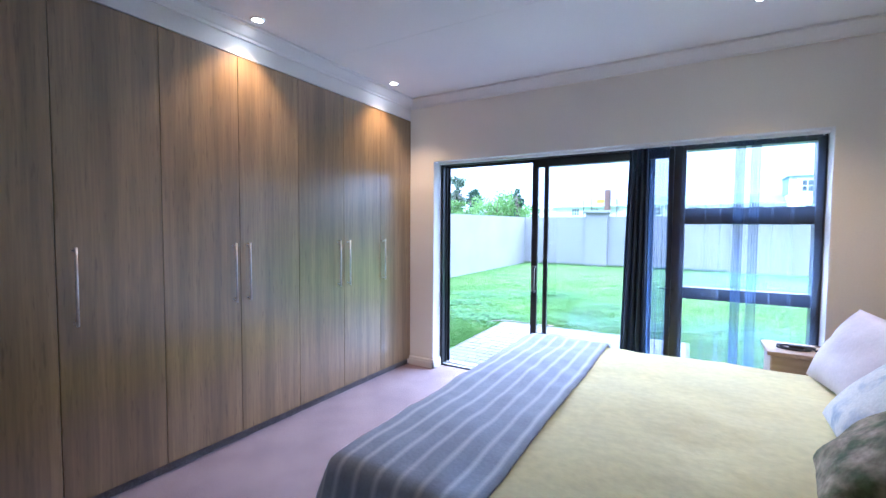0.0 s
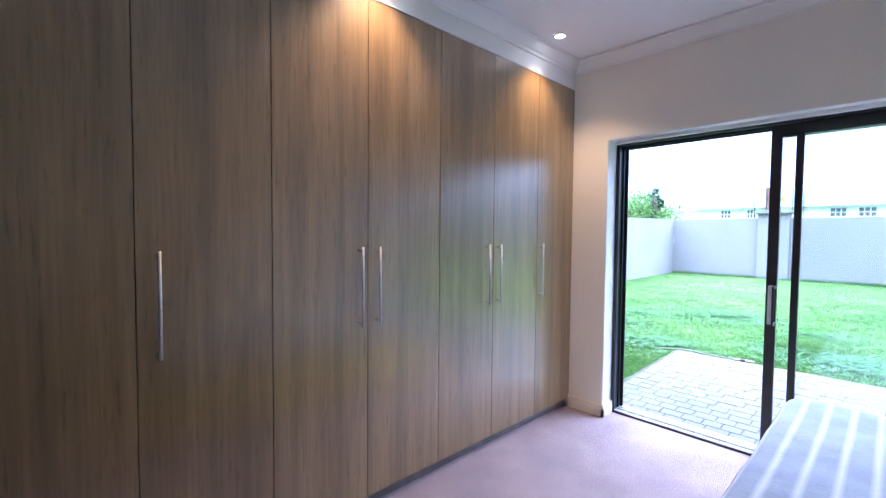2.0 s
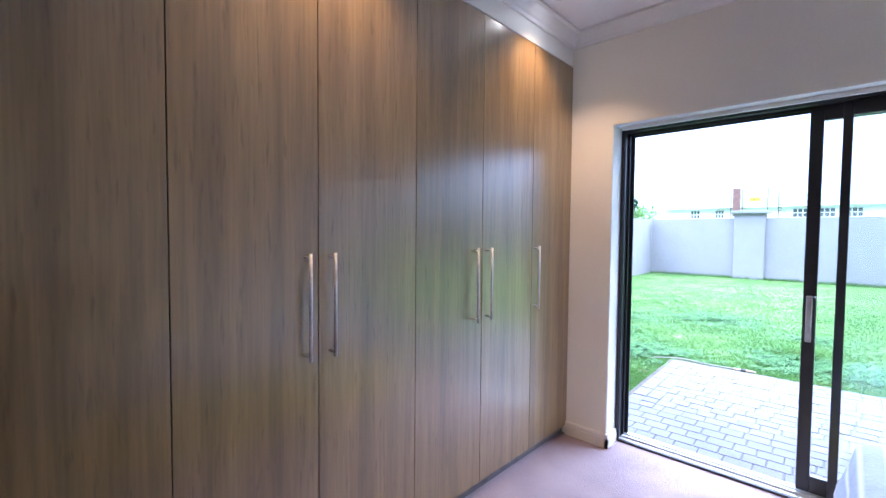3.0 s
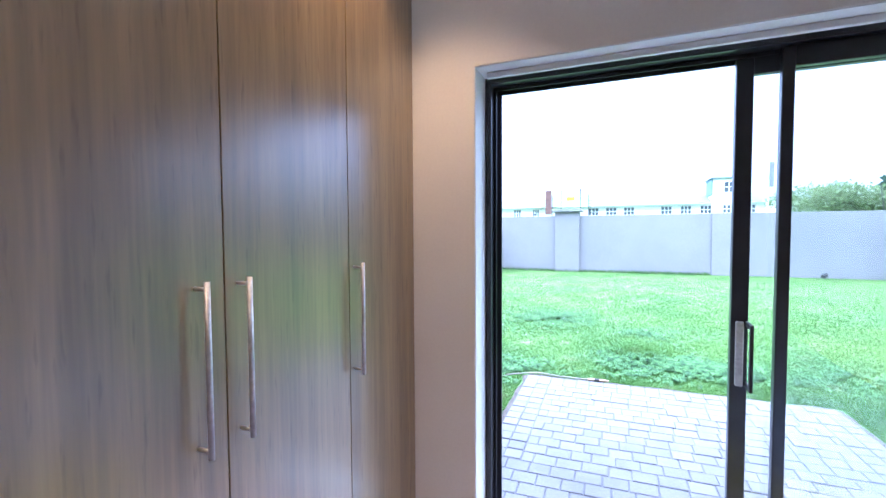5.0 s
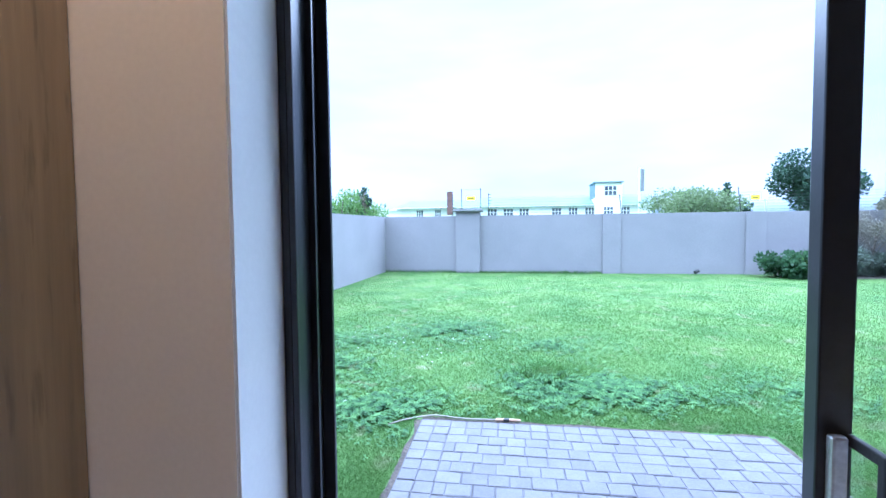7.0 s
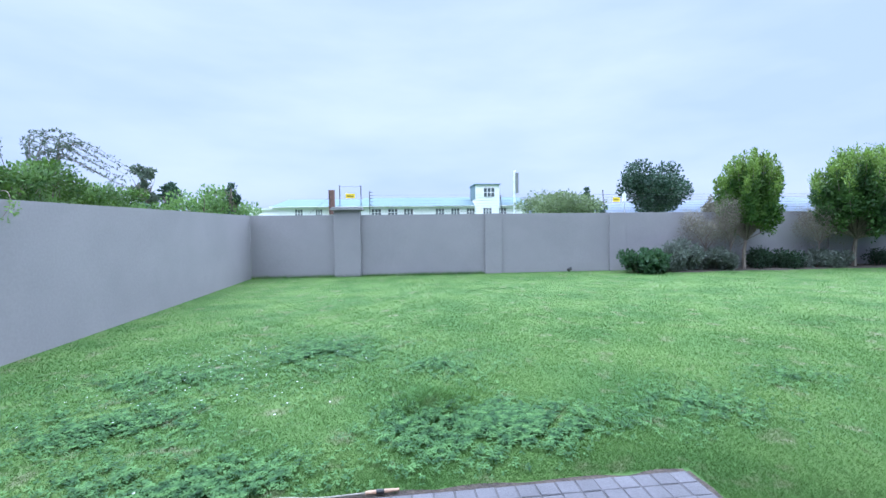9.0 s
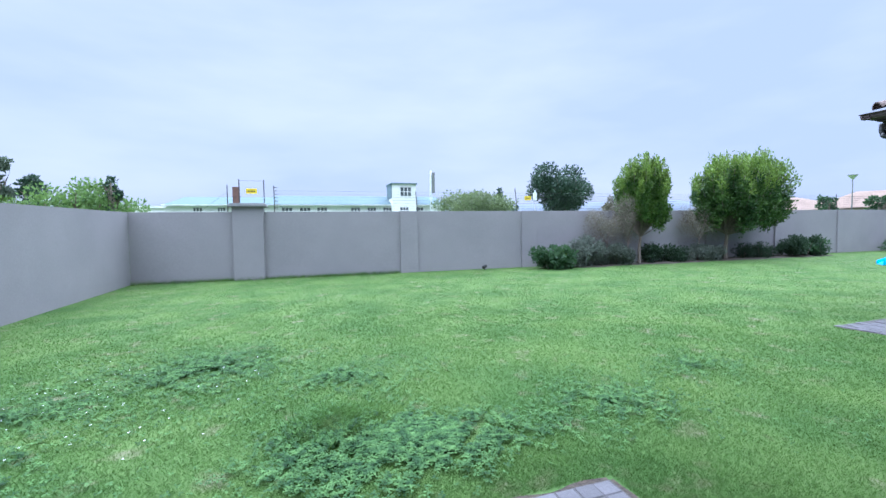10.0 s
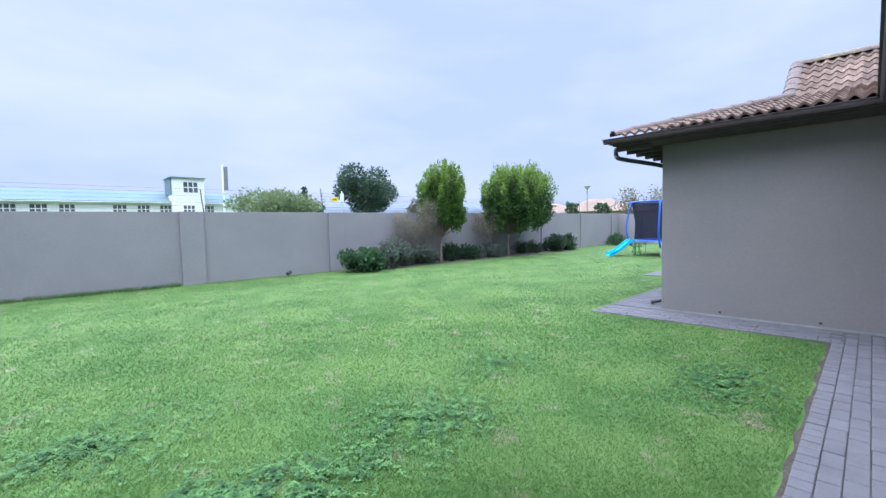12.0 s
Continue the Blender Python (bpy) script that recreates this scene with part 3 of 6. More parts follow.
for i in range(14):
    x = 2.1 + i * 0.09
    part("glider", boxes((x, 0.080, 2.062, x + 0.008, 0.090, 2.072)), WHITE, rail)

# ---------------------------------------------------------------- downlights


def downlight(x, y):
    d = thing("downlight", "small round recessed ceiling downlight, switched on", "ceiling light", (x, y, CEIL), "bedroom downlights")
    bm = bmesh.new()
    n = 24
    rings = [[bm.verts.new((x + r * math.cos(2 * math.pi * k / n), y + r * math.sin(2 * math.pi * k / n), z)) for k in range(n)]
             for r, z in ((0.046, CEIL - 0.001), (0.045, CEIL - 0.007), (0.034, CEIL - 0.008), (0.031, CEIL - 0.001))]
    for a, b in zip(rings, rings[1:]):
        for k in range(n):
            bm.faces.new((a[k], a[(k + 1) % n], b[(k + 1) % n], b[k]))
    part("ring", bm, STEEL, d, "brushed steel ring", smooth=True)
    bm = bmesh.new()
    bmesh.ops.create_circle(bm, cap_ends=True, segments=20, radius=0.0315, matrix=Matrix.Translation((x, y, CEIL - 0.0025)))
    part("lens", bm, LAMP, d, "glowing lamp glass")
    s = bpy.data.lights.new("downlight_beam", "SPOT")
    s.energy, s.spot_size, s.spot_blend, s.color, s.shadow_soft_size = 2.5, radians(105), 0.7, (1.0, 0.58, 0.27), 0.03
    o = new("downlight_beam", s)
    o.matrix_world = look((x, y, CEIL - 0.012), (x, y, 0))


for x, y in ((0.185, -0.53), (0.165, -1.90), (2.85, -0.65)):
    downlight(x, y)

# ---------------------------------------------------------------- the bed


def drape(name, x0, x1, y0, y1, top, drops, r, material, parent, label="", wrinkle=0.004, seed=0, res=0.035, flare=0.06):
    """A cloth over a box top: drops = how far it hangs at (x0, x1, y0, y1)."""
    u = np.arange(x0 - drops[0], x1 + drops[1] + res * 0.5, res)
    v = np.arange(y0 - drops[2], y1 + drops[3] + res * 0.5, res)
    verts, uvs = [], []
    for a in u:
        for b in v:
            cx, cy = min(max(a, x0 + r), x1 - r if drops[1] else 9), min(max(b, y0 + r), y1 - r)
            ex, ey = a - cx, b - cy
            d = math.hypot(ex, ey)
            nx, ny = (ex / d, ey / d) if d > 1e-6 else (0, 0)
            arc = r * math.pi / 2
            if d < arc:
                t = d / r
                off, z = r * math.sin(t), top - r * (1 - math.cos(t))
            else:
                off, z = r + flare * (d - arc), top - r - (d - arc)
            w = noise.noise(Vector((a * 3.1, b * 3.1, seed))) * wrinkle * 2 + noise.noise(Vector((a * 9, b * 7, seed + 5))) * wrinkle
            hang = max(0.0, d - arc)
            w2 = 0.05 * hang * math.sin((a if abs(ny) > abs(nx) else b) * 22 + seed)
            verts.append((cx + nx * (off + w2), cy + ny * (off + w2), max(z + w * (1 if d < arc else 0), 0.012)))
            uvs.append((a - x0 + 2, b))
    n = len(v)
    faces = [(i * n + j, i * n + j + 1, (i + 1) * n + j + 1, (i + 1) * n + j) for i in range(len(u) - 1) for j in range(n - 1)]
    o = raw(name, verts, faces, material, parent, label, smooth=True)
    layer = o.data.uv_layers.new(name="UVMap")
    for lo in o.data.loops:
        layer.data[lo.index].uv = uvs[lo.vertex_index]
    so = o.modifiers.new("thickness", "SOLIDIFY")
    so.thickness, so.offset = 0.012, 1.0
    return o


BX0, BX1, BY0, BY1, BTOP = 1.46, 3.52, -2.58, -0.44, 0.600
bed = thing("bed", "wide bed made up with a pale yellow quilt", "bed", (2.5, -1.43, 0))
part("base", boxes((BX0 + 0.05, BY0 + 0.05, 0.10, BX1, BY1 - 0.05, 0.34), bevel=0.02), LINEN, bed)
for x in (BX0 + 0.12, BX1 - 0.12):
    for y in (BY0 + 0.12, BY1 - 0.12):
        part("leg", boxes((x - 0.03, y - 0.03, 0, x + 0.03, y + 0.03, 0.10), bevel=0.004), DARKWOOD, bed)
part("mattress", boxes((BX0 + 0.03, BY0 + 0.03, 0.34, BX1, BY1 - 0.03, 0.575), bevel=0.04), LINEN, bed)
part("headboard", boxes((BX1 + 0.005, BY0, 0.0, BX1 + 0.085, BY1, 1.05), bevel=0.02), PINE, bed)
drape("valance", BX0 + 0.015, BX1, BY0 + 0.015, BY1 - 0.015, 0.58, (0.44, 0, 0.44, 0.44), 0.05, YELLOW, bed, "yellow valance sheet", seed=3, flare=0.30)
quilt = tagged(drape("quilt", BX0, BX1, BY0, BY1, BTOP, (0.2, 0, 0.26, 0.26), 0.06, QUILT, None, seed=9, wrinkle=0.006),
               "rumpled pale yellow cotton quilt spread on the bed", "quilt")
throw = tagged(drape("throw_blanket", BX0 - 0.025, 2.04, BY0 - 0.025, BY1 + 0.025, BTOP + 0.018, (0.16, 0, 0.26, 0.30), 0.065, THROW, None, seed=21, wrinkle=0.008, res=0.03, flare=0.34),
               "grey throw with thin white stripes across the bed foot", "blanket")


def pillow(name, w, h, t, m, material, label):
    n = 18
    verts, faces = [], []
    for s in (1, -1):
        base = len(verts)
        for i in range(n + 1):
            for j in range(n + 1):
                u, v = 2 * i / n - 1, 2 * j / n - 1
                f = max(0.0, (1 - abs(u) ** 2.6) * (1 - abs(v) ** 2.6)) ** 0.5
                k = 1 - 0.06 * (1 - abs(u)) * abs(v) ** 3 - 0.06 * (1 - abs(v)) * abs(u) ** 3
                p = Vector((u * w / 2 * k, v * h / 2 * k, s * (t / 2 * f + 0.004) + 0.012 * noise.noise(Vector((u * 2.2, v * 2.2, w * 9)))))
                verts.append(m @ p)
        for i in range(n):
            for j in range(n):
                a = base + i * (n + 1) + j
                q = (a, a + n + 1, a + n + 2, a + 1)
                faces.append(q if s > 0 else q[::-1])
    o = raw(name, verts, faces, material, None, smooth=True)
    return tagged(o, label, "pillow", "pillows on the bed")


def leaning(x, y, z, tilt, yaw):
    return pose(x, y, z, 0, 0, yaw) @ pose(0, 0, 0, 0, -tilt, 0) @ pose(0, 0, 0, 0, 0, 90)


pillow("pillow", 0.68, 0.46, 0.17, leaning(3.31, -0.76, 0.79, 60, 8), LINEN, "plump lilac white pillow leaning at the bed head")
pillow("pillow", 0.62, 0.46, 0.17, leaning(3.22, -1.46, 0.77, 50, -4), BLUEPRINT, "white pillow with blue print leaning on the bed")
pillow("pillow", 0.68, 0.46, 0.17, leaning(3.36, -2.10, 0.79, 60, -3), LINEN, "plump lilac white pillow leaning at the bed head")
pillow("cushion", 0.46, 0.42, 0.15, leaning(3.08, -1.93, 0.755, 45, -8), PRINT, "small cushion printed in green and brown")

# ---------------------------------------------------------------- bedside table and what lies on it
ns = thing("bedside_table", "small pale wood bedside table under the window", "bedside table", (3.2, -0.19, 0))
part("tabletop", boxes((2.97, -0.36, 0.655, 3.45, -0.03, 0.680), bevel=0.004), PINE, ns)
part("body", boxes((2.99, -0.34, 0.30, 3.43, -0.05, 0.655), bevel=0.003), PINE, ns)
dr = part("drawer", boxes((2.995, -0.348, 0.44, 3.425, -0.338, 0.645), bevel=0.003), PINE, ns)
part("knob", tube([(3.21, -0.348, 0.54), (3.21, -0.372, 0.54)], 0.012, 10), STEEL, dr)
for x in (3.01, 3.41):
    for y in (-0.32, -0.07):
        part("leg", boxes((x - 0.02, y - 0.02, 0.0, x + 0.02, y + 0.02, 0.30), bevel=0.003), PINE, ns)
cable = thing("charger_cable", "tangled black charger cable lying on the bedside table", "cable", (3.2, -0.2, 0.68))
rng = random.Random(4)
pts = [(3.12 + 0.09 * math.cos(k * 1.3) + rng.uniform(-0.03, 0.03), -0.2 + 0.06 * math.sin(k * 1.3) + rng.uniform(-0.02, 0.02), 0.686 + 0.006 * rng.random()) for k in range(16)]
part("cord", tube(curve_points(pts, 4), 0.005, 6), RUBBER, cable, smooth=True)
part("plug", boxes((3.10, -0.23, 0.68, 3.17, -0.19, 0.705), bevel=0.006), RUBBER, cable)
sp = thing("spectacles", "black folded spectacles lying on the bedside table", "spectacles", (3.27, -0.22, 0.68))
part("frame", boxes((3.22, -0.24, 0.682, 3.27, -0.21, 0.690), (3.28, -0.24, 0.682, 3.33, -0.21, 0.690), bevel=0.003), RUBBER, sp)
part("temple", tube([(3.33, -0.225, 0.69), (3.30, -0.15, 0.705), (3.24, -0.12, 0.69)], 0.003, 6), RUBBER, sp)
bb = thing("small_box", "small dark blue box on the bedside table", "box", (3.38, -0.14, 0.68))
part("box_body", boxes((3.34, -0.18, 0.68, 3.43, -0.10, 0.715), bevel=0.004), BLUEPAD, bb)
part("box_lid", boxes((3.338, -0.182, 0.7155, 3.432, -0.098, 0.727), bevel=0.003), BLUEPAD, bb)

# ================================================================ the garden
G = -0.05
PHI = 3.2                                           # the house outside is turned a little against the room's axes
HX, HY = 8.56, 3.97                                 # outer corner of the wing
HOUSE = pose(HX, HY, 0, 0, 0, PHI)


def at_house(x, y, z=0.0):
    return HOUSE @ Vector((x, y, z))


def in_house(x, y):
    p = HOUSE.inverted() @ Vector((x, y, 0))
    return p.x, p.y


structure("ground", boxes((-1500, -1500, G - 0.4, 1500, 1500, G)), LAWN, "lawn soil and thatch reaching to the horizon", "lawn")

# ---------------------------------------------------------------- boundary walls
BA, BYAW = Vector((-4.02, 14.44, 0)), 0.6
BACK = pose(BA.x, BA.y, 0, 0, 0, BYAW)


def on_back(x, y, z):
    return BACK @ Vector((x, y, z))


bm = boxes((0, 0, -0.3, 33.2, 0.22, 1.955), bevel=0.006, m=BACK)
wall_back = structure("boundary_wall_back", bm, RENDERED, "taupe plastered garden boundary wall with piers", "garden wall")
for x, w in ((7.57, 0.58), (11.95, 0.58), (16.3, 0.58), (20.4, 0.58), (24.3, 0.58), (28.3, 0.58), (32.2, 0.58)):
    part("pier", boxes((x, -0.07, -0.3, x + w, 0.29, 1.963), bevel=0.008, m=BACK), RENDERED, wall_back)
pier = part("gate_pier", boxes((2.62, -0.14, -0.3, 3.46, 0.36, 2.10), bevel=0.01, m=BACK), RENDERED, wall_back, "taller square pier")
part("pier_cap", boxes((2.53, -0.23, 2.101, 3.55, 0.45, 2.165), (2.57, -0.19, 2.165, 3.51, 0.41, 2.205), bevel=0.01, m=BACK), CAPSTONE, pier, "grey stepped coping")

bm = bmesh.new()
ys = (-9.0, 0.0, 4.5, 9.5, 14.44)
xs = (-3.50, -3.66, -3.76, -3.87, -4.02)
tops = (1.72, 1.77, 1.84, 1.90, 1.955)
rows_l = [[bm.verts.new(p) for p in ((x, y, -0.3), (x - 0.22, y, -0.3), (x - 0.22, y, t), (x, y, t))] for x, y, t in zip(xs, ys, tops)]
for a, b in zip(rows_l, rows_l[1:]):
    for k in range(4):
        bm.faces.new((a[k], a[(k + 1) % 4], b[(k + 1) % 4], b[k]))
bm.faces.new(rows_l[0])
bm.faces.new(rows_l[-1])
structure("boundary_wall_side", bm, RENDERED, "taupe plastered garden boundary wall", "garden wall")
end = on_back(33.2, 0, 0)
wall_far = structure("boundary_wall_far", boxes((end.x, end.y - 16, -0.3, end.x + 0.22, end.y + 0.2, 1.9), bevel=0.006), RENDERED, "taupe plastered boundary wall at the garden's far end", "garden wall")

# electric fence on the back wall
fence = thing("electric_fence", "thin wired electric fence on top of the boundary wall", "fence", tuple(on_back(0, 0.1, 1.955)))
for x, z, lean in ((2.48, 2.74, 0), (2.80, 2.92, 0), (3.48, 2.92, 0), (3.76, 2.74, 0), (8.2, 2.6, -0.06), (11.86, 2.76, -0.09), (16.5, 2.7, -0.08), (20.6, 2.7, -0.08), (24.5, 2.7, -0.08), (28.5, 2.7, -0.08)):
    base = 2.2 if 2.7 < x < 3.5 else 1.955
    post = part("post", tube([on_back(x, 0.11, base), on_back(x + lean, 0.11, z)], 0.013, 6), RUBBER, fence)
    bm = bmesh.new()
    for k in range(7):
        zz = base + (z - base) * (0.16 + 0.13 * k)
        xx = x + lean * (zz - base) / (z - base)
        s = 0.10 if abs(x - 3.76) < 0.01 else 0.028
        tube([on_back(xx - 0.004, 0.11, zz), on_back(xx + s, 0.11, zz)], 0.009, 6, bm)
    tagged(part("insulator", bm, RUBBER, post), kind="stuff")
for k in range(7):
    z = 2.04 + 0.092 * k
    part("wire", tube([on_back(3.76, 0.11, z), on_back(11.83 - 0.01 * k, 0.11, z)], 0.0028, 4), ROPE, fence)
    part("wire", tube([on_back(11.83 - 0.01 * k, 0.11, z), on_back(33, 0.11, z)], 0.0048, 4), ROPE, fence)
part("wire", tube([on_back(2.80, 0.11, 2.88), on_back(3.48, 0.11, 2.88)], 0.005, 4), ROPE, fence)
part("stay_wire", tube([on_back(2.48, 0.11, 2.55), on_back(1.75, 0.11, 1.96)], 0.005, 4), ROPE, fence)
part("stay_wire", tube([on_back(3.78, 0.11, 2.3), on_back(4.1, 0.11, 1.96)], 0.005, 4), ROPE, fence)
for x, z, w in ((2.99, 2.50, 0.30), (12.14, 2.34, 0.26)):
    s = thing("warning_sign", "small yellow warning sign hung on the fence wires", "sign", tuple(on_back(x, 0.09, z)), "fence warning signs")
    part("plate", boxes((x, 0.085, z, x + w, 0.092, z + 0.15), bevel=0.002, m=BACK), SIGN_Y, s)
    part("print_bar", boxes((x + 0.05, 0.081, z + 0.06, x + w - 0.05, 0.0845, z + 0.085), m=BACK), RUBBER, s)
s = thing("fence_siren", "pale weathered box on a short post above the wall", "alarm box", tuple(on_back(12.6, 0.1, 1.96)))
part("box_body", boxes((12.50, 0.06, 2.33, 12.62, 0.13, 2.62), bevel=0.01, m=BACK), SIGN_W, s)
part("post", tube([on_back(12.57, 0.1, 1.95), on_back(12.57, 0.1, 2.34)], 0.016, 6), STEEL, s)
part("support_cap", tube([on_back(12.57, 0.1, 2.62), on_back(12.57, 0.1, 2.70)], 0.02, 8), SIGN_W, s)

# ---------------------------------------------------------------- leaves, bushes and trees
nrng = np.random.default_rng(11)


def leaf_cloud(clumps, count, size, aspect=2.0, up=0.35):
    """Corners (n, 4, 3) of small kite-shaped leaves round clumps of (x, y, z, rx, ry, rz)."""
    c = np.array(clumps, float)
    wgt = (c[:, 3] * c[:, 4] * c[:, 5]) ** (2 / 3)
    pick = nrng.choice(len(c), count, p=wgt / wgt.sum())
    d = nrng.normal(size=(count, 3))
    d /= np.linalg.norm(d, axis=1, keepdims=True)
    r = nrng.random((count, 1)) ** 0.42
    p = c[pick, :3] + d * r * c[pick, 3:]
    ax = d * 0.7 + nrng.normal(size=(count, 3)) * 0.7 + np.array((0, 0, up))
    ax /= np.linalg.norm(ax, axis=1, keepdims=True)
    sd = np.cross(ax, nrng.normal(size=(count, 3)))
    sd /= np.linalg.norm(sd, axis=1, keepdims=True)
    nm = np.cross(ax, sd)
    L = size * (0.6 + 0.8 * nrng.random((count, 1)))
    W = L / aspect
    q = np.stack([p, p + ax * L * 0.5 + sd * W * 0.5 + nm * L * 0.06, p + ax * L, p + ax * L * 0.5 - sd * W * 0.5 + nm * L * 0.06], axis=1)
    return q


def clumps_in(cx, cy, cz, rx, ry, rz, n, size, seed, shell=0.62, stretch=1.0):
    """Clump places near the skin of an ellipsoid, some pushed out to break the outline."""
    r = np.random.default_rng(seed)
    out = []
    for i in range(n):
        d = r.normal(size=3)
        d /= np.linalg.norm(d)
        k = shell + (1 - shell) * r.random() if i > n // 4 else 0.6 * r.random()
        s = size * (0.7 + 0.6 * r.random())
        out.append((cx + d[0] * rx * k, cy + d[1] * ry * k, cz + d[2] * rz * k, s, s, s * stretch))
    return out


def bush(name, x, y, rx, ry, h, material, label, leaf=0.09, count=3400, seed=0, group="bushes in the flower bed", category="bush", aspect=2.0, clump=0.22):
    b = thing(name, label, category, (x, y, G), group)
    rz = h * 0.55
    cl = clumps_in(x, y, G + h - rz, rx * 0.86, ry * 0.86, rz * 0.86, 26, min(clump, h * 0.4) * (0.8 + 0.4 * (seed % 3) / 2), seed)
    bm = bmesh.new()
    r = random.Random(seed)
    for i in range(9):
        tx, ty = x + rx * 0.7 * r.uniform(-1, 1), y + ry * 0.7 * r.uniform(-1, 1)
        tube([(x + 0.5 * (tx - x), y + 0.5 * (ty - y), G - 0.02), (tx, ty, G + h * r.uniform(0.45, 0.8))], 0.012, 5, bm, taper=0.004)
    tagged(part("stems", bm, TWIG, b), kind="stuff")
    q = leaf_cloud(cl, count, leaf, aspect)
    q[:, :, 2] = np.maximum(q[:, :, 2], G + 0.01)
    tri_soup("foliage", q, material, b)
    return b


bush("bush", 8.62, 13.55, 0.98, 0.5, 0.68, LEAF_BUSH, "low leafy green bush at the lawn edge", 0.13, 3400, 1, aspect=1.7)
bush("bush", 9.95, 13.95, 0.82, 0.5, 0.98, LEAF_GREY, "grey green rounded bush against the boundary wall", 0.11, 7000, 2, aspect=2.4)
bush("bush", 11.45, 13.95, 0.78, 0.45, 0.74, LEAF_GREY, "grey green low bush beside the slim tree", 0.11, 6000, 3, aspect=2.4)
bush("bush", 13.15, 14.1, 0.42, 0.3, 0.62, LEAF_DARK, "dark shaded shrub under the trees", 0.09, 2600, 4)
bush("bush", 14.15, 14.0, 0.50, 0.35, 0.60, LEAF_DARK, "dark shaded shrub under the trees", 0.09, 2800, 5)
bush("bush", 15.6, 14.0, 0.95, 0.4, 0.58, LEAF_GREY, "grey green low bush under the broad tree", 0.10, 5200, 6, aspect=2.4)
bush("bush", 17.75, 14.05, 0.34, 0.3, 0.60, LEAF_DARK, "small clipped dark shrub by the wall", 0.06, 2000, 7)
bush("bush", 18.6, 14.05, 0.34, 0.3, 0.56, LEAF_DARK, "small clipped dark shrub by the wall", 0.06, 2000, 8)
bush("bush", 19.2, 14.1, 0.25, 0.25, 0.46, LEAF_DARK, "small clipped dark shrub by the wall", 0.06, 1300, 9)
bush("bush", 20.75, 13.9, 1.15, 0.6, 0.98, LEAF_DARK, "large dark green spreading shrub", 0.10, 4600, 10)
bush("bush", 21.6, 13.8, 0.6, 0.45, 0.66, LEAF_BUSH, "mid green shrub at the end of the flower bed", 0.10, 1800, 12)
bush("bush", 27.3, 13.9, 0.95, 0.5, 0.62, LEAF_BUSH, "low green shrub by the far wall", 0.12, 1600, 13)
# a few yellow blooms on the first bush
fl = thing("yellow_flowers", "cluster of yellow flowers on the low bush", "flowers", (8.75, 13.15, 0.42))
tri_soup("petals", leaf_cloud([(8.75, 13.2, 0.42, 0.16, 0.08, 0.12)], 60, 0.09, 1.2), LEAF_TREE, fl)


def branches(bm, base, top, spread, n, r0, seed, levels=2, lift=0.7):
    """A tapered trunk from base to top and limbs from its upper part."""
    r = random.Random(seed)
    base, top = Vector(base), Vector(top)
    mid = base.lerp(top, 0.5) + Vector((r.uniform(-0.05, 0.05), r.uniform(-0.05, 0.05), 0))
    tube(curve_points([base, mid, top], 5), r0, 9, bm, taper=r0 * 0.6)
    for i in range(n):
        a = 2 * math.pi * (i + r.random() * 0.6) / n
        start = base.lerp(top, r.uniform(0.75, 1.0))
        tip = start + Vector((math.cos(a) * spread[0], math.sin(a) * spread[1], spread[2] * r.uniform(lift, 1.1)))
        tube(curve_points([start, start.lerp(tip, 0.5) + Vector((0, 0, 0.12 * spread[2])), tip], 4), r0 * 0.5, 6, bm, taper=r0 * 0.12)
        if levels > 1:
            for k in range(3):
                s2 = start.lerp(tip, r.uniform(0.35, 0.8))
                t2 = s2 + Vector((r.uniform(-0.4, 0.4) * spread[0], r.uniform(-0.4, 0.4) * spread[1], r.uniform(0.2, 0.5) * spread[2]))
                tube([s2, t2], r0 * 0.2, 5, bm, taper=r0 * 0.06)


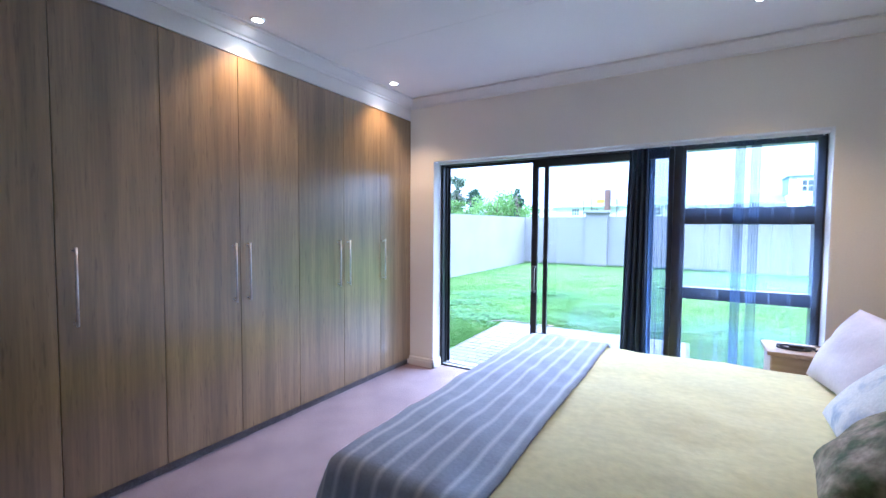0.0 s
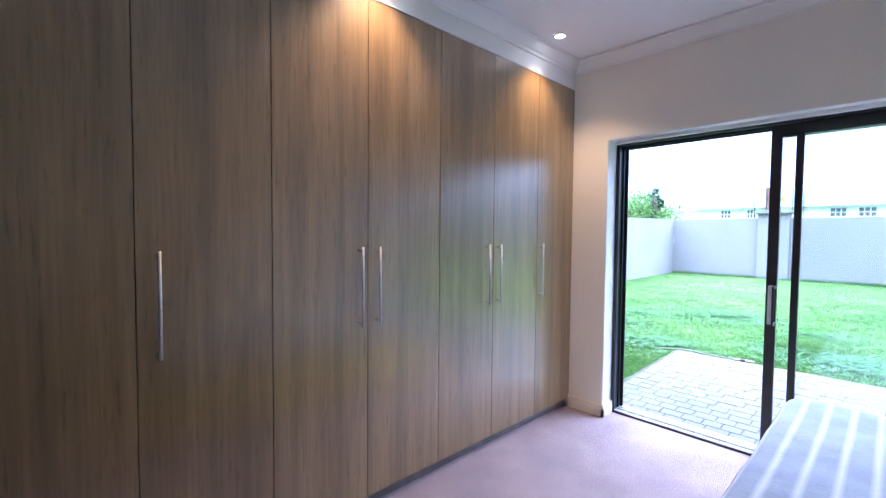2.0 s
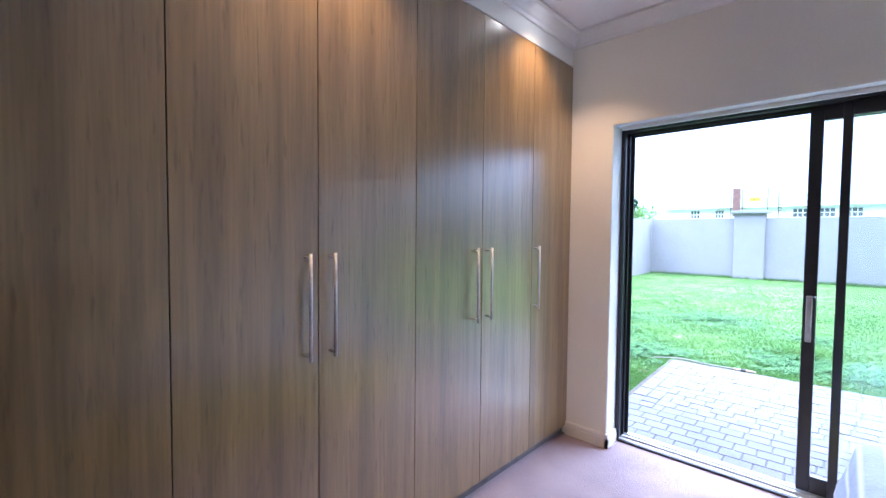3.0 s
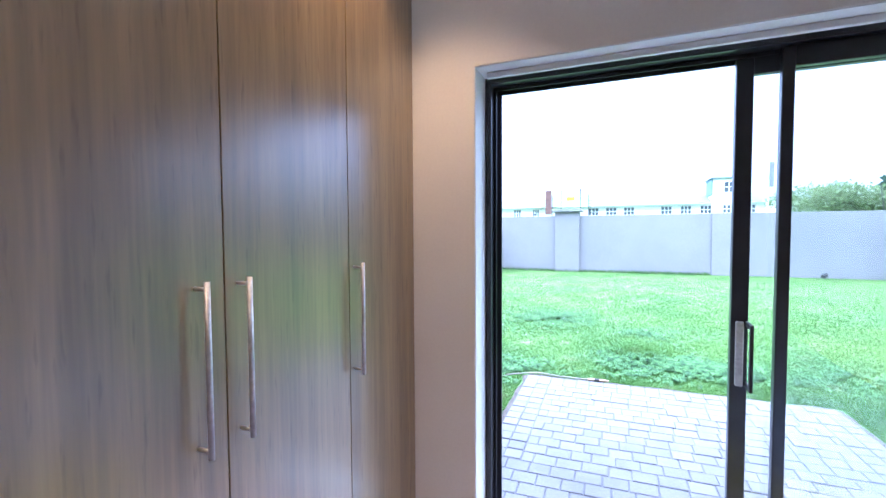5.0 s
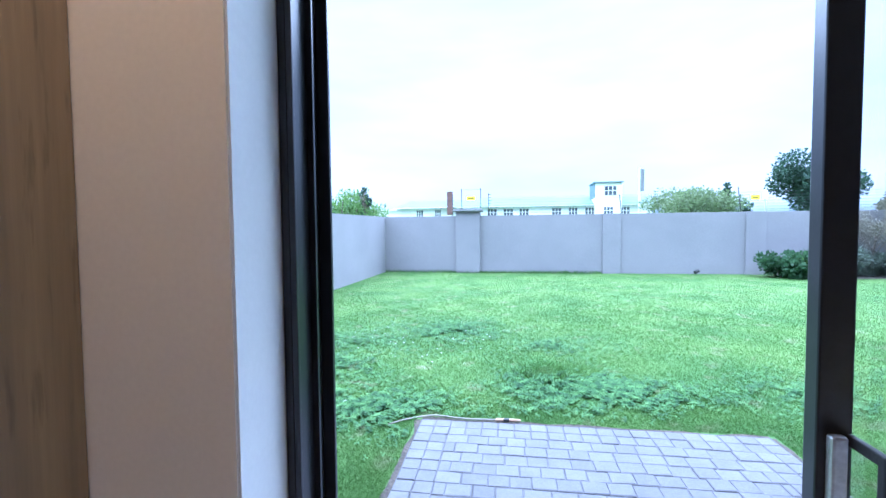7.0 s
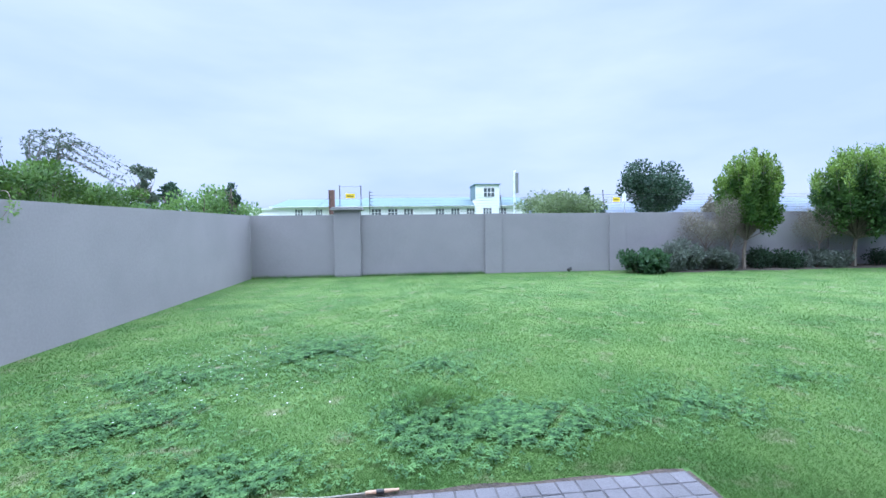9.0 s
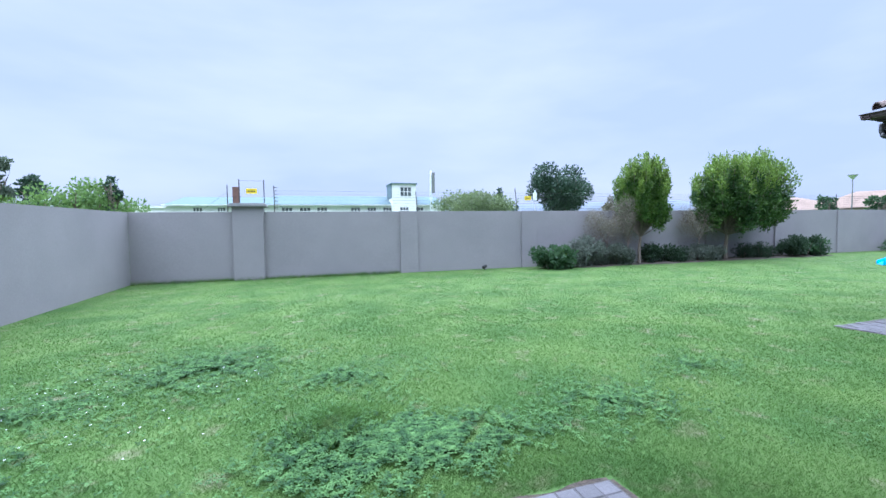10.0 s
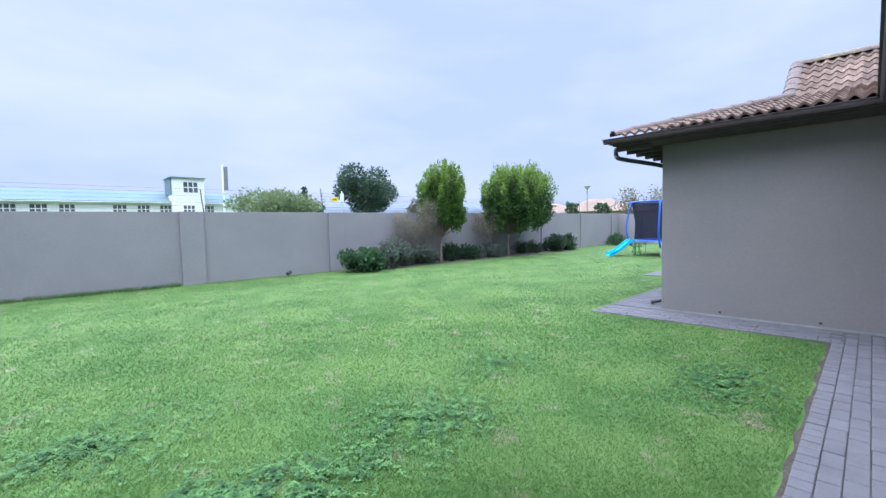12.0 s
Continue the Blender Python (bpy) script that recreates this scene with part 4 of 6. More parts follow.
def vase_tree(base, fork, crown, n, r0, count, leaf, material, lit_leaves, label, seed, reach=1.0):
    """A garden tree whose shoots fan out and up from a low fork, its lit top put into lighter tip leaves."""
    x, y, z = base
    cx, cy, cz, rx, ry, rz = crown
    t = thing("tree", label, "tree", base, "garden trees")
    r = random.Random(seed)
    top = Vector((x + 0.03, y, z + fork))
    bm = bmesh.new()
    tube(curve_points([Vector((x, y, z - 0.1)), Vector((x - 0.03, y, z + fork * 0.5)), top], 5), r0, 9, bm, taper=r0 * 0.75)
    old, tips = [], []
    for i in range(n):
        a, k = 2.39996 * i + r.uniform(-0.3, 0.3), ((i + 0.5) / n) ** 0.5 * reach
        if k > 0.72 and i % 3 == 0:                 # the lower skirt of the crown
            tip = Vector((cx + rx * math.cos(a) * r.uniform(0.80, 1.0), cy + ry * math.sin(a) * 0.95, cz - rz * r.uniform(-0.30, 0.45)))
        else:
            tip = Vector((cx + rx * k * math.cos(a), cy + ry * k * math.sin(a), cz + rz * (max(0.0, 1.04 - k * k) ** 0.5) * r.uniform(0.80, 1.10)))
        out = Vector((tip.x - top.x, tip.y - top.y, 0)) * 0.16
        pts = curve_points([top, top.lerp(tip, 0.5) + out - Vector((0, 0, 0.05)), tip], 8)
        tube(pts, r0 * 0.32, 5, bm, taper=0.004)
        s = min(rx, rz) * r.uniform(0.17, 0.25)
        for j, p in enumerate(pts):
            u = j / (len(pts) - 1)
            if u < 0.38:
                continue
            q = s * (1.25 - 0.85 * u)
            jit = Vector((r.uniform(-1, 1), r.uniform(-1, 1), r.uniform(-0.6, 0.6))) * s * 0.5 * (1 - 0.5 * u)
            # only tips above mid-crown take the lighter leaves, so the top looks lit
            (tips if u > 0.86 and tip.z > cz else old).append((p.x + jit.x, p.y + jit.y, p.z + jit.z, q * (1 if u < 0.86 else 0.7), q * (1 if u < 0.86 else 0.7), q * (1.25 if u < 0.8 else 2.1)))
    part("trunk", bm, BARK, t, smooth=True)
    tri_soup("crown", leaf_cloud(old, count, leaf, 2.2, up=0.7), material, t)
    tri_soup("new_growth", leaf_cloud(tips, count // 5, leaf * 0.9, 2.4, up=1.4), lit_leaves, t, "bright yellow green leaves painting the lit crown top")
    return t


vase_tree((12.50, 13.95, G), 1.0, (12.68, 14.0, 2.45, 1.10, 0.9, 1.42), 46, 0.065, 30000, 0.100, LEAF_TREE, LEAF_LIT_TOP, "slim garden tree with bright yellow green crown", 5)
vase_tree((16.75, 14.0, G), 1.0, (17.45, 13.9, 2.50, 2.32, 1.4, 1.62), 112, 0.08, 54000, 0.115, LEAF_TREE2, LEAF_LIT_TOP, "broad leafy garden tree leaning to one side", 9)


def dry_shrub(x, y, h, r, seed):
    t = thing("dry_shrub", "half bare brownish shrub against the wall", "shrub", (x, y, G), "dry shrubs")
    bm = bmesh.new()
    rr = random.Random(seed)
    branches(bm, (x, y, G - 0.05), (x + 0.08, y, G + h * 0.4), (r * 0.8, r * 0.5, h * 0.5), 6, 0.03, seed)
    for i in range(260):
        a, k = rr.uniform(0, 6.28), rr.random() ** 0.5
        p = Vector((x + math.cos(a) * r * k, y + math.sin(a) * r * 0.55 * k, G + h * rr.uniform(0.42, 1.0) - 0.25 * k * h * rr.random()))
        q = p + Vector((rr.uniform(-0.16, 0.16), rr.uniform(-0.1, 0.1), rr.uniform(-0.12, 0.16)))
        tube([p, (p + q) / 2 + Vector((0, 0, 0.02)), q], 0.006, 4, bm, taper=0.002)
    tagged(part("twigs", bm, TWIG, t), kind="stuff")
    cl = clumps_in(x, y, G + h * 0.72, r * 0.85, r * 0.5, h * 0.27, 30, 0.26, seed)
    tri_soup("foliage", leaf_cloud(cl, 4200, 0.048, 2.5), LEAF_DRY, t)


dry_shrub(11.05, 14.05, 2.0, 0.95, 31)
dry_shrub(15.35, 14.05, 2.25, 0.95, 32)
dry_shrub(11.75, 13.75, 2.35, 0.55, 33)

# flower bed soil, an uneven low sheet
n, m_ = 60, 6
verts, faces = [], []
for i in range(n + 1):
    for j in range(m_ + 1):
        x = 9.0 + 13.2 * i / n
        front = 13.42 + 0.09 * math.sin(x * 1.7) + 0.05 * math.sin(x * 4.1) + (0.25 if x < 9.6 else 0)
        y = front + (14.44 + (x + 4) * 0.0105 - front) * j / m_
        edge = min(1.0, j / 1.5)
        verts.append((x, y, G - 0.012 + edge * (0.04 + 0.025 * noise.noise(Vector((x * 3, y * 3, 0))))))
for i in range(n):
    for j in range(m_):
        a = i * (m_ + 1) + j
        faces.append((a, a + m_ + 1, a + m_ + 2, a + 1))
tagged(raw("flower_bed", verts, faces, SOIL, smooth=True), "bare dark soil of the flower bed along the wall", "flower bed", kind="structure")

sl = thing("garden_spotlight", "small black garden spotlight on the lawn edge", "garden light", (6.39, 14.25, G))
part("spike", tube([(6.39, 14.25, G - 0.08), (6.39, 14.25, G + 0.07)], 0.012, 8), RUBBER, sl)
part("lamp_head", tube([(6.33, 14.22, G + 0.08), (6.45, 14.27, G + 0.13)], 0.055, 12), RUBBER, sl, smooth=False)

# ---------------------------------------------------------------- the wing of the house
WALLTOP = 2.74
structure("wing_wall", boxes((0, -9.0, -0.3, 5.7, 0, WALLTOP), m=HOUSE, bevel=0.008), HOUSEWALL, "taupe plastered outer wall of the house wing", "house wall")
structure("wing_plinth_trim", boxes((-0.006, -3.3, G, 0.0, 0.006, G + 0.035), m=HOUSE), CAPSTONE, "thin dark joint at the foot of the wing wall", "trim")
for y in (-0.86, -2.02):
    v = thing("weep_vent", "tiny dark weep vent low in the house wall", "vent", tuple(at_house(-0.005, y, 0.03)), "weep vents")
    part("vent_plate", boxes((-0.009, y, 0.015, -0.001, y + 0.035, 0.045), m=HOUSE), RUBBER, v)

EX, EZ, EY = -0.58, 2.80, 0.60                      # eaves line, its height, end eaves
BXR, BZ, RGX, RGZ, VY = 1.72, 3.42, 2.80, 4.22, -1.40   # break in the pitch, ridge, verge
roof = thing("roof", "brown concrete tiled house roof with ridge caps", "roof", tuple(at_house(2.8, -2, EZ)), kind="structure")
bm = bmesh.new()
P = lambda x, y, z: bm.verts.new(at_house(x, y, z))
FX = 2 * RGX - EX
for q in (((EX, EY, EZ), (EX, -9, EZ), (BXR, -9, BZ), (BXR, VY, BZ)), ((BXR, VY, BZ), (BXR, -9, BZ), (RGX, -9, RGZ), (RGX, VY, RGZ)),
          ((RGX, VY, RGZ), (RGX, -9, RGZ), (2 * RGX - BXR, -9, BZ), (2 * RGX - BXR, VY, BZ)), ((2 * RGX - BXR, VY, BZ), (2 * RGX - BXR, -9, BZ), (FX, -9, EZ), (FX, EY, EZ)),
          ((FX, EY, EZ), (EX, EY, EZ), (BXR, VY, BZ), (2 * RGX - BXR, VY, BZ)), ((BXR, VY, BZ), (RGX, VY, RGZ), (2 * RGX - BXR, VY, BZ))):
    bm.faces.new([P(c[0], c[1], c[2] - 0.03) for c in q])
o = part("underlay", bm, DARKWOOD, roof)
so = o.modifiers.new("thickness", "SOLIDIFY")
so.thickness, so.offset = 0.02, 0
# boarded soffits under the eaves, rafter tails, fascia and gutters
part("soffit", boxes((EX + 0.02, -9.0, WALLTOP - 0.06, -0.002, EY - 0.02, WALLTOP - 0.035), (-0.002, 0.002, WALLTOP - 0.06, 5.7, EY - 0.02, WALLTOP - 0.035), m=HOUSE), DARKWOOD, roof)
for k in range(7):
    x = -0.45 + k * 0.42
    part("rafter_tail", boxes((x, 0.02, WALLTOP - 0.14, x + 0.045, EY - 0.03, WALLTOP - 0.0605), m=HOUSE), DARKWOOD, roof)
part("fascia", boxes((EX, -9, EZ - 0.10, EX + 0.02, EY, EZ - 0.01), (EX, EY - 0.02, EZ - 0.10, FX, EY, EZ - 0.01), m=HOUSE), GUTTER, roof)
GPROF = [(a, 0.62 * b) for a, b in [(0, -0.11), (0.07, -0.11), (0.088, -0.07), (0.095, -0.02), (0.115, -0.012), (0.115, 0), (0.105, 0), (0.10, -0.008), (0.083, -0.015), (0.066, -0.10), (0.006, -0.10), (0.006, 0), (0, 0)]]


def gutter_run(a, b):
    return extrude([(o_, EZ - 0.012 + h) for o_, h in GPROF], at_house(*a), at_house(*b))


gut = part("gutter", gutter_run((EX, -9.0, 0), (EX, EY + 0.1, 0)), GUTTER, roof, "brown moulded gutter")
part("gutter", gutter_run((EX - 0.1, EY, 0), (FX + 0.1, EY, 0)), GUTTER, roof, "brown moulded gutter")
# gooseneck and downpipe at the corner, with its shoe on the paving
part("downpipe", tube(curve_points([at_house(-0.28, EY + 0.05, EZ - 0.11), at_house(-0.28, EY + 0.04, 2.56), at_house(-0.24, EY - 0.04, 2.50), at_house(0.36, 0.15, 2.40),
                                    at_house(0.46, 0.07, 2.32), at_house(0.46, 0.06, 2.0), at_house(0.46, 0.06, 0.2), at_house(0.46, 0.08, 0.08), at_house(0.40, 0.30, 0.0)], 5), 0.036, 10),
     BLACKPIPE, roof, "black round downpipe", smooth=True)

# bedroom roof over the camera's doorway, with its own eaves gutter
LYE = in_house(1.135, 1.035)[1] - 0.165
bm = bmesh.new()
Q = lambda x, y, z: bm.verts.new(at_house(x, y, z))
bm.faces.new([Q(-14.5, LYE + 0.1, EZ), Q(EX, LYE + 0.1, EZ), Q(EX, LYE - 6.5, EZ + 1.9), Q(-14.5, LYE - 6.5, EZ + 1.9)])
o = part("bedroom_slope", bm, TILE, roof)
so = o.modifiers.new("thickness", "SOLIDIFY")
so.thickness, so.offset = 0.03, 0
part("soffit", boxes((-14.4, LYE - 0.75, WALLTOP - 0.02, EX + 0.02, LYE + 0.07, WALLTOP + 0.005), m=HOUSE), DARKWOOD, roof)
part("fascia", boxes((-14.5, LYE + 0.085, EZ - 0.10, EX, LYE + 0.105, EZ - 0.01), m=HOUSE), GUTTER, roof)
part("gutter", gutter_run((-14.5, LYE + 0.105, 0), (EX - 0.12, LYE + 0.105, 0)), GUTTER, roof, "brown moulded gutter")

# ---------------------------------------------------------------- trampoline with slide
TX, TY, TR = 20.75, 8.25, 1.55
tp = thing("trampoline", "round trampoline with blue frame and dark safety net", "trampoline", (TX, TY, G))


def ring(r, z, rad, sides=8, n=40):
    pts = [(TX + r * math.cos(2 * math.pi * k / n), TY + r * math.sin(2 * math.pi * k / n), z) for k in range(n + 1)]
    return tube(pts, rad, sides)


part("mat", boxes((TX - TR * 0.7, TY - TR * 0.7, G + 0.60, TX + TR * 0.7, TY + TR * 0.7, G + 0.615)), NETTING, tp)
n = 40
verts = [(TX + r * math.cos(2 * math.pi * k / n), TY + r * math.sin(2 * math.pi * k / n), z) for r, z in ((TR * 0.78, 0.60), (TR * 0.80, 0.63), (TR, 0.63), (TR * 1.03, 0.59)) for k in range(n)]
faces = [(j * n + k, j * n + (k + 1) % n, (j + 1) * n + (k + 1) % n, (j + 1) * n + k) for j in range(3) for k in range(n)]
raw("safety_pad", verts, faces, BLUEPAD, tp, "bright blue padded rim", smooth=True)
part("frame_ring", ring(TR, 0.56, 0.03), STEEL, tp, smooth=True)
part("net_ring", ring(TR * 1.05, 2.25, 0.035), BLUEPAD, tp, "blue padded top ring", smooth=True)
verts = [(TX + r * math.cos(2 * math.pi * k / n), TY + r * math.sin(2 * math.pi * k / n), z) for r, z in ((TR * 0.97, 0.64), (TR * 0.95, 1.4), (TR * 1.04, 2.22)) for k in range(n)]
faces = [(j * n + k, j * n + (k + 1) % n, (j + 1) * n + (k + 1) % n, (j + 1) * n + k) for j in range(2) for k in range(n)]
raw("net", verts, faces, NET, tp, "dark see-through safety net", smooth=True)
for k in range(6):
    a = 2 * math.pi * (k + 0.08) / 6
    c, s_ = math.cos(a), math.sin(a)
    part("net_pole", tube(curve_points([(TX + TR * 1.06 * c, TY + TR * 1.06 * s_, 0.35), (TX + TR * 1.20 * c, TY + TR * 1.20 * s_, 1.1), (TX + TR * 1.07 * c, TY + TR * 1.07 * s_, 2.28)], 4), 0.035, 8),
         BLUEPAD, tp, smooth=True)
    leg = part("leg", tube([(TX + TR * c, TY + TR * s_, 0.55), (TX + TR * c, TY + TR * s_, G)], 0.022, 8), STEEL, tp)
a0 = Vector((19.55, 9.45, 0.60))
b0 = Vector((18.75, 10.15, G + 0.03))
sd = thing("slide", "light blue plastic children's slide leaning on the trampoline", "slide", tuple(b0))
side = (b0 - a0).cross(Vector((0, 0, 1))).normalized()
bm = bmesh.new()
prof = [(-0.24, 0.10), (-0.21, 0.10), (-0.19, 0.0), (0.19, 0.0), (0.21, 0.10), (0.24, 0.10), (0.22, -0.04), (-0.22, -0.04)]
rows_s = []
for k in range(11):
    t = k / 10
    p = a0.lerp(b0, t)
    p.z = a0.z + (b0.z - a0.z) * (t ** 0.9) + 0.08 * math.sin(math.pi * t * 2) * (1 - t)
    rows_s.append([bm.verts.new(p + side * o_ + Vector((0, 0, h))) for o_, h in prof])
for r0_, r1_ in zip(rows_s, rows_s[1:]):
    for k in range(8):
        bm.faces.new((r0_[k], r0_[(k + 1) % 8], r1_[(k + 1) % 8], r1_[k]))
bm.faces.new(rows_s[0])
bm.faces.new(rows_s[-1])
part("chute", bm, SLIDEBLUE, sd)
part("ladder", boxes((19.52, 9.12, G, 19.57, 9.17, 0.6), (19.82, 9.42, G, 19.87, 9.47, 0.6), (19.52, 9.15, 0.12, 19.86, 9.46, 0.16), (19.52, 9.15, 0.34, 19.86, 9.46, 0.38), bevel=0.006), GREENPLASTIC, sd, "dark green step ladder")

# ---------------------------------------------------------------- hose on the patio edge
hs = thing("garden_hose", "beige garden hose lying along the patio edge", "hose", (0.4, 2.72, G))
part("pipe", tube(curve_points([(-0.26, 2.49, G + 0.008), (-0.17, 2.55, G + 0.022), (-0.03, 2.635, G + 0.026), (0.09, 2.672, G + 0.028), (0.30, 2.655, G + 0.024), (0.56, 2.675, G + 0.022)], 6), 0.006, 8), HOSE, hs, smooth=True)
part("connector", tube([(0.555, 2.675, G + 0.023), (0.615, 2.679, G + 0.024)], 0.011, 10), ORANGE, hs)
part("nozzle_ring", tube([(0.615, 2.679, G + 0.024), (0.66, 2.681, G + 0.024)], 0.013, 10), RUBBER, hs)
part("nozzle", tube([(0.66, 2.681, G + 0.024), (0.745, 2.685, G + 0.024)], 0.012, 10, taper=0.008), ORANGE, hs, "orange plastic hose nozzle")

# ================================================================ beyond the walls
# white school building with a green roof
BYF = 70.0


def bx(px):
    """Places along the far front, as seen from the patio."""
    return 0.87 + (BYF - 0.5) * math.tan(math.atan((px - 784) / 757.0) + radians(10.6))


bld = thing("school_building", "long white building with a pale green metal roof", "building", (0, BYF, G))
x0, x1 = bx(402), bx(860)
part("wall", boxes((x0, BYF, G - 0.3, x1, BYF + 9, 5.25)), FARWHITE, bld)
part("annex_wall", boxes((bx(343), BYF + 1, G - 0.3, x0 - 0.01, BYF + 9, 4.9), (bx(340), BYF + 0.7, 4.9, x0 - 0.01, BYF + 9.2, 5.15)), FARWHITE, bld)
bm = bmesh.new()
def roof_piece(bm, xa, xb, ze, zr, hip):
    v = [bm.verts.new(p) for p in ((xa, BYF - 0.6, ze), (xb, BYF - 0.6, ze), (xb, BYF + 4.5, zr), (xa + hip, BYF + 4.5, zr), (xb, BYF + 9.6, ze), (xa, BYF + 9.6, ze))]
    bm.faces.new((v[0], v[1], v[2], v[3]))
    bm.faces.new((v[3], v[2], v[4], v[5]))
    bm.faces.new((v[0], v[3], v[5]))
    bm.faces.new((v[1], v[4], v[2]))
roof_piece(bm, bx(402) - 0.4, bx(575), 5.27, 6.75, 1.6)
roof_piece(bm, bx(560), bx(862), 5.33, 6.98, 0.8)
far_roof = part("roof", bm, GREENROOF, bld, "pale green metal roof")
part("eaves_board", boxes((x0 - 0.5, BYF - 0.66, 5.17, x1 + 0.4, BYF - 0.61, 5.29)), FARWHITE, bld)
tw0, tw1 = bx(771), bx(812)
tower = part("tower", boxes((tw0, BYF - 1.2, G, tw1, BYF + 3.2, 8.55)), FARWHITE, bld, "small square white tower")
bm = boxes((tw0 - 0.25, BYF - 1.45, 8.56, tw1 + 0.2, BYF + 3.4, 8.72))
part("tower_roof", bm, GREENROOF, tower)
part("tower_side", boxes((tw0 - 0.12, BYF - 1.19, 6.3, tw0 - 0.005, BYF + 3.2, 8.55)), GREENROOF, tower)


def far_window(xa, xb, z0, z1, y, parent):
    w = part("window", boxes((xa, y - 0.03, z0, xb, y - 0.012, z1)), FARGLASS, parent)
    dims = []
    for k in range(4):
        x = xa + (xb - xa) * k / 3
        dims.append((x - 0.05, y - 0.06, z0, x + 0.05, y - 0.031, z1))
    for k in range(3):
        z = z0 + (z1 - z0) * k / 2
        dims.append((xa, y - 0.058, z - 0.045, xb, y - 0.033, z + 0.045))
    part("window_bars", boxes(*dims), FARWHITE, w)


for p0, p1 in ((443, 458), (482, 495), (586, 604), (616, 634), (645, 662), (702, 718), (730, 745), (757, 772), (784, 799), (812, 827)):
    far_window(bx(p0), bx(p1), 3.75, 4.9, BYF if not 784 <= p0 < 800 else BYF - 1.2, bld)
far_window(bx(785), bx(804), 6.6, 8.1, BYF - 1.2, tower)
part("chimney", boxes((bx(511), BYF - 2.0, 4.0, bx(521), BYF - 1.1, 7.75), bevel=0.02), BRICKRED, bld, "red brick chimney")
ml = thing("floodlight_mast", "slim grey mast with a tall dark panel", "mast", (bx(836) - 2.1, BYF - 8, G))
mx_ = bx(836) - 1.6
part("pole", tube([(mx_, BYF - 8, G), (mx_, BYF - 8, 9.9)], 0.13, 8), SIGN_W, ml)
part("panel", boxes((mx_ + 0.1, BYF - 8.2, 6.6, mx_ + 0.55, BYF - 7.9, 9.6), bevel=0.03), CAPSTONE, ml)


def far_tree(dist, yaw0, yaw1, top, material, label, seed, count=3200, leaf=0.5, base=1.0, name="tree", trunk=0.3, n=24, clump=None, flat=1.0):
    ym = radians((yaw0 + yaw1) / 2)
    x, y = 0.9 + math.sin(ym) * dist, 0.5 + math.cos(ym) * dist
    w = dist * abs(math.tan(radians(yaw1 - yaw0))) / 2
    z1 = 1.44 + dist * math.tan(radians(top))
    rz = (z1 - base) / 2
    t = thing(name, label, "tree", (x, y, G))
    bm = bmesh.new()
    branches(bm, (x, y, G - 0.2), (x, y, base + rz * 0.4), (w * 0.7, w * 0.7, rz), 7, trunk, seed)
    part("trunk", bm, BARK, t)
    cs = clump or min(w, rz) * 0.27
    cl = clumps_in(x, y, base + rz, max(w - cs * 0.6, 0.2), max(w - cs * 0.6, 0.2), max(rz - cs * 0.6, 0.2), n, cs, seed)
    cl = [(a, b, c, p * flat, q * flat, r) for a, b, c, p, q, r in cl]
    tri_soup("crown", leaf_cloud(cl, count, leaf, 1.6), material, t)


far_tree(52, 27.6, 36.4, 8.0, LEAF_FAR, "large dark evergreen tree beyond the boundary wall", 41, 15000, 0.27, base=2.2, n=19, clump=1.35, flat=1.1)
far_tree(46, 15.6, 26.4, 4.7, LEAF_OLIVE, "wide olive green thorn tree beyond the wall", 42, 8000, 0.26, base=2.2, n=60, clump=0.8, flat=1.5)
far_tree(60, 23.2, 24.6, 5.2, LEAF_FAR, "small dark conifer far beyond the wall", 43, 900, 0.35, base=2)
far_tree(24, 36.6, 40.0, 3.6, LEAF_DRY, "half bare brown tree behind the wall", 44, 2200, 0.12, base=1.2, trunk=0.1)
far_tree(60, 25.0, 26.6, 3.3, LEAF_FAR, "dark bush far beyond the wall", 45, 900, 0.35, base=1.0)
far_tree(40, -28.2, -18.0, 5.3, LEAF_HEDGE, "wide green tree beyond the wall corner", 47, 8000, 0.24, base=0.8, n=60, clump=0.75, flat=1.2)
far_tree(38, -21.8, -20.0, 6.5, LEAF_FAR, "dark narrow conifer beside the rounded tree", 48, 700, 0.2, base=2.6)
far_tree(55, -28.4, -25.8, 5.8, LEAF_FAR, "grey green gum tree far beyond the wall", 49, 1300, 0.34, base=3.4, trunk=0.2)
far_tree(60, -31.0, -28.0, 7.7, LEAF_WISPY, "thin pale gum tree far beyond the wall", 50, 1500, 0.4, base=3.2, trunk=0.2)
far_tree(26, -32.5, -27.5, 3.3, LEAF_BUSH, "dark bushy tree behind the side wall", 51, 3600, 0.2, base=1.2)

# the neighbour's big shrub behind the side wall, with long wispy arching shoots
nb = thing("neighbour_shrub", "big green shrub with long arching wispy shoots", "shrub", (-7.2, 9.5, G))
r_ = np.random.default_rng(77)
dark, light = [], []
for k in range(210):
    y = 4.8 + 8.6 * r_.random()
    top = float(np.interp(y, (4.8, 7.0, 8.3, 10.0, 12.0, 13.4), (2.35, 2.62, 3.05, 2.92, 2.72, 2.35)))
    q = 0.20 + 0.16 * r_.random()
    z = top - q - (top - 1.5) * r_.random() ** 1.7
    (light if r_.random() < 0.42 else dark).append((-5.7 - 2.4 * r_.random(), y, z, q * 1.15, q * 1.15, q * 0.8))
tri_soup("foliage", leaf_cloud(dark, 40000, 0.075, 1.9), LEAF_TREE, nb)
tri_soup("bright_foliage", leaf_cloud(light, 26000, 0.070, 1.9), LEAF_HEDGE, nb, "yellow green leaf clusters")
bm = bmesh.new()
shoots = []
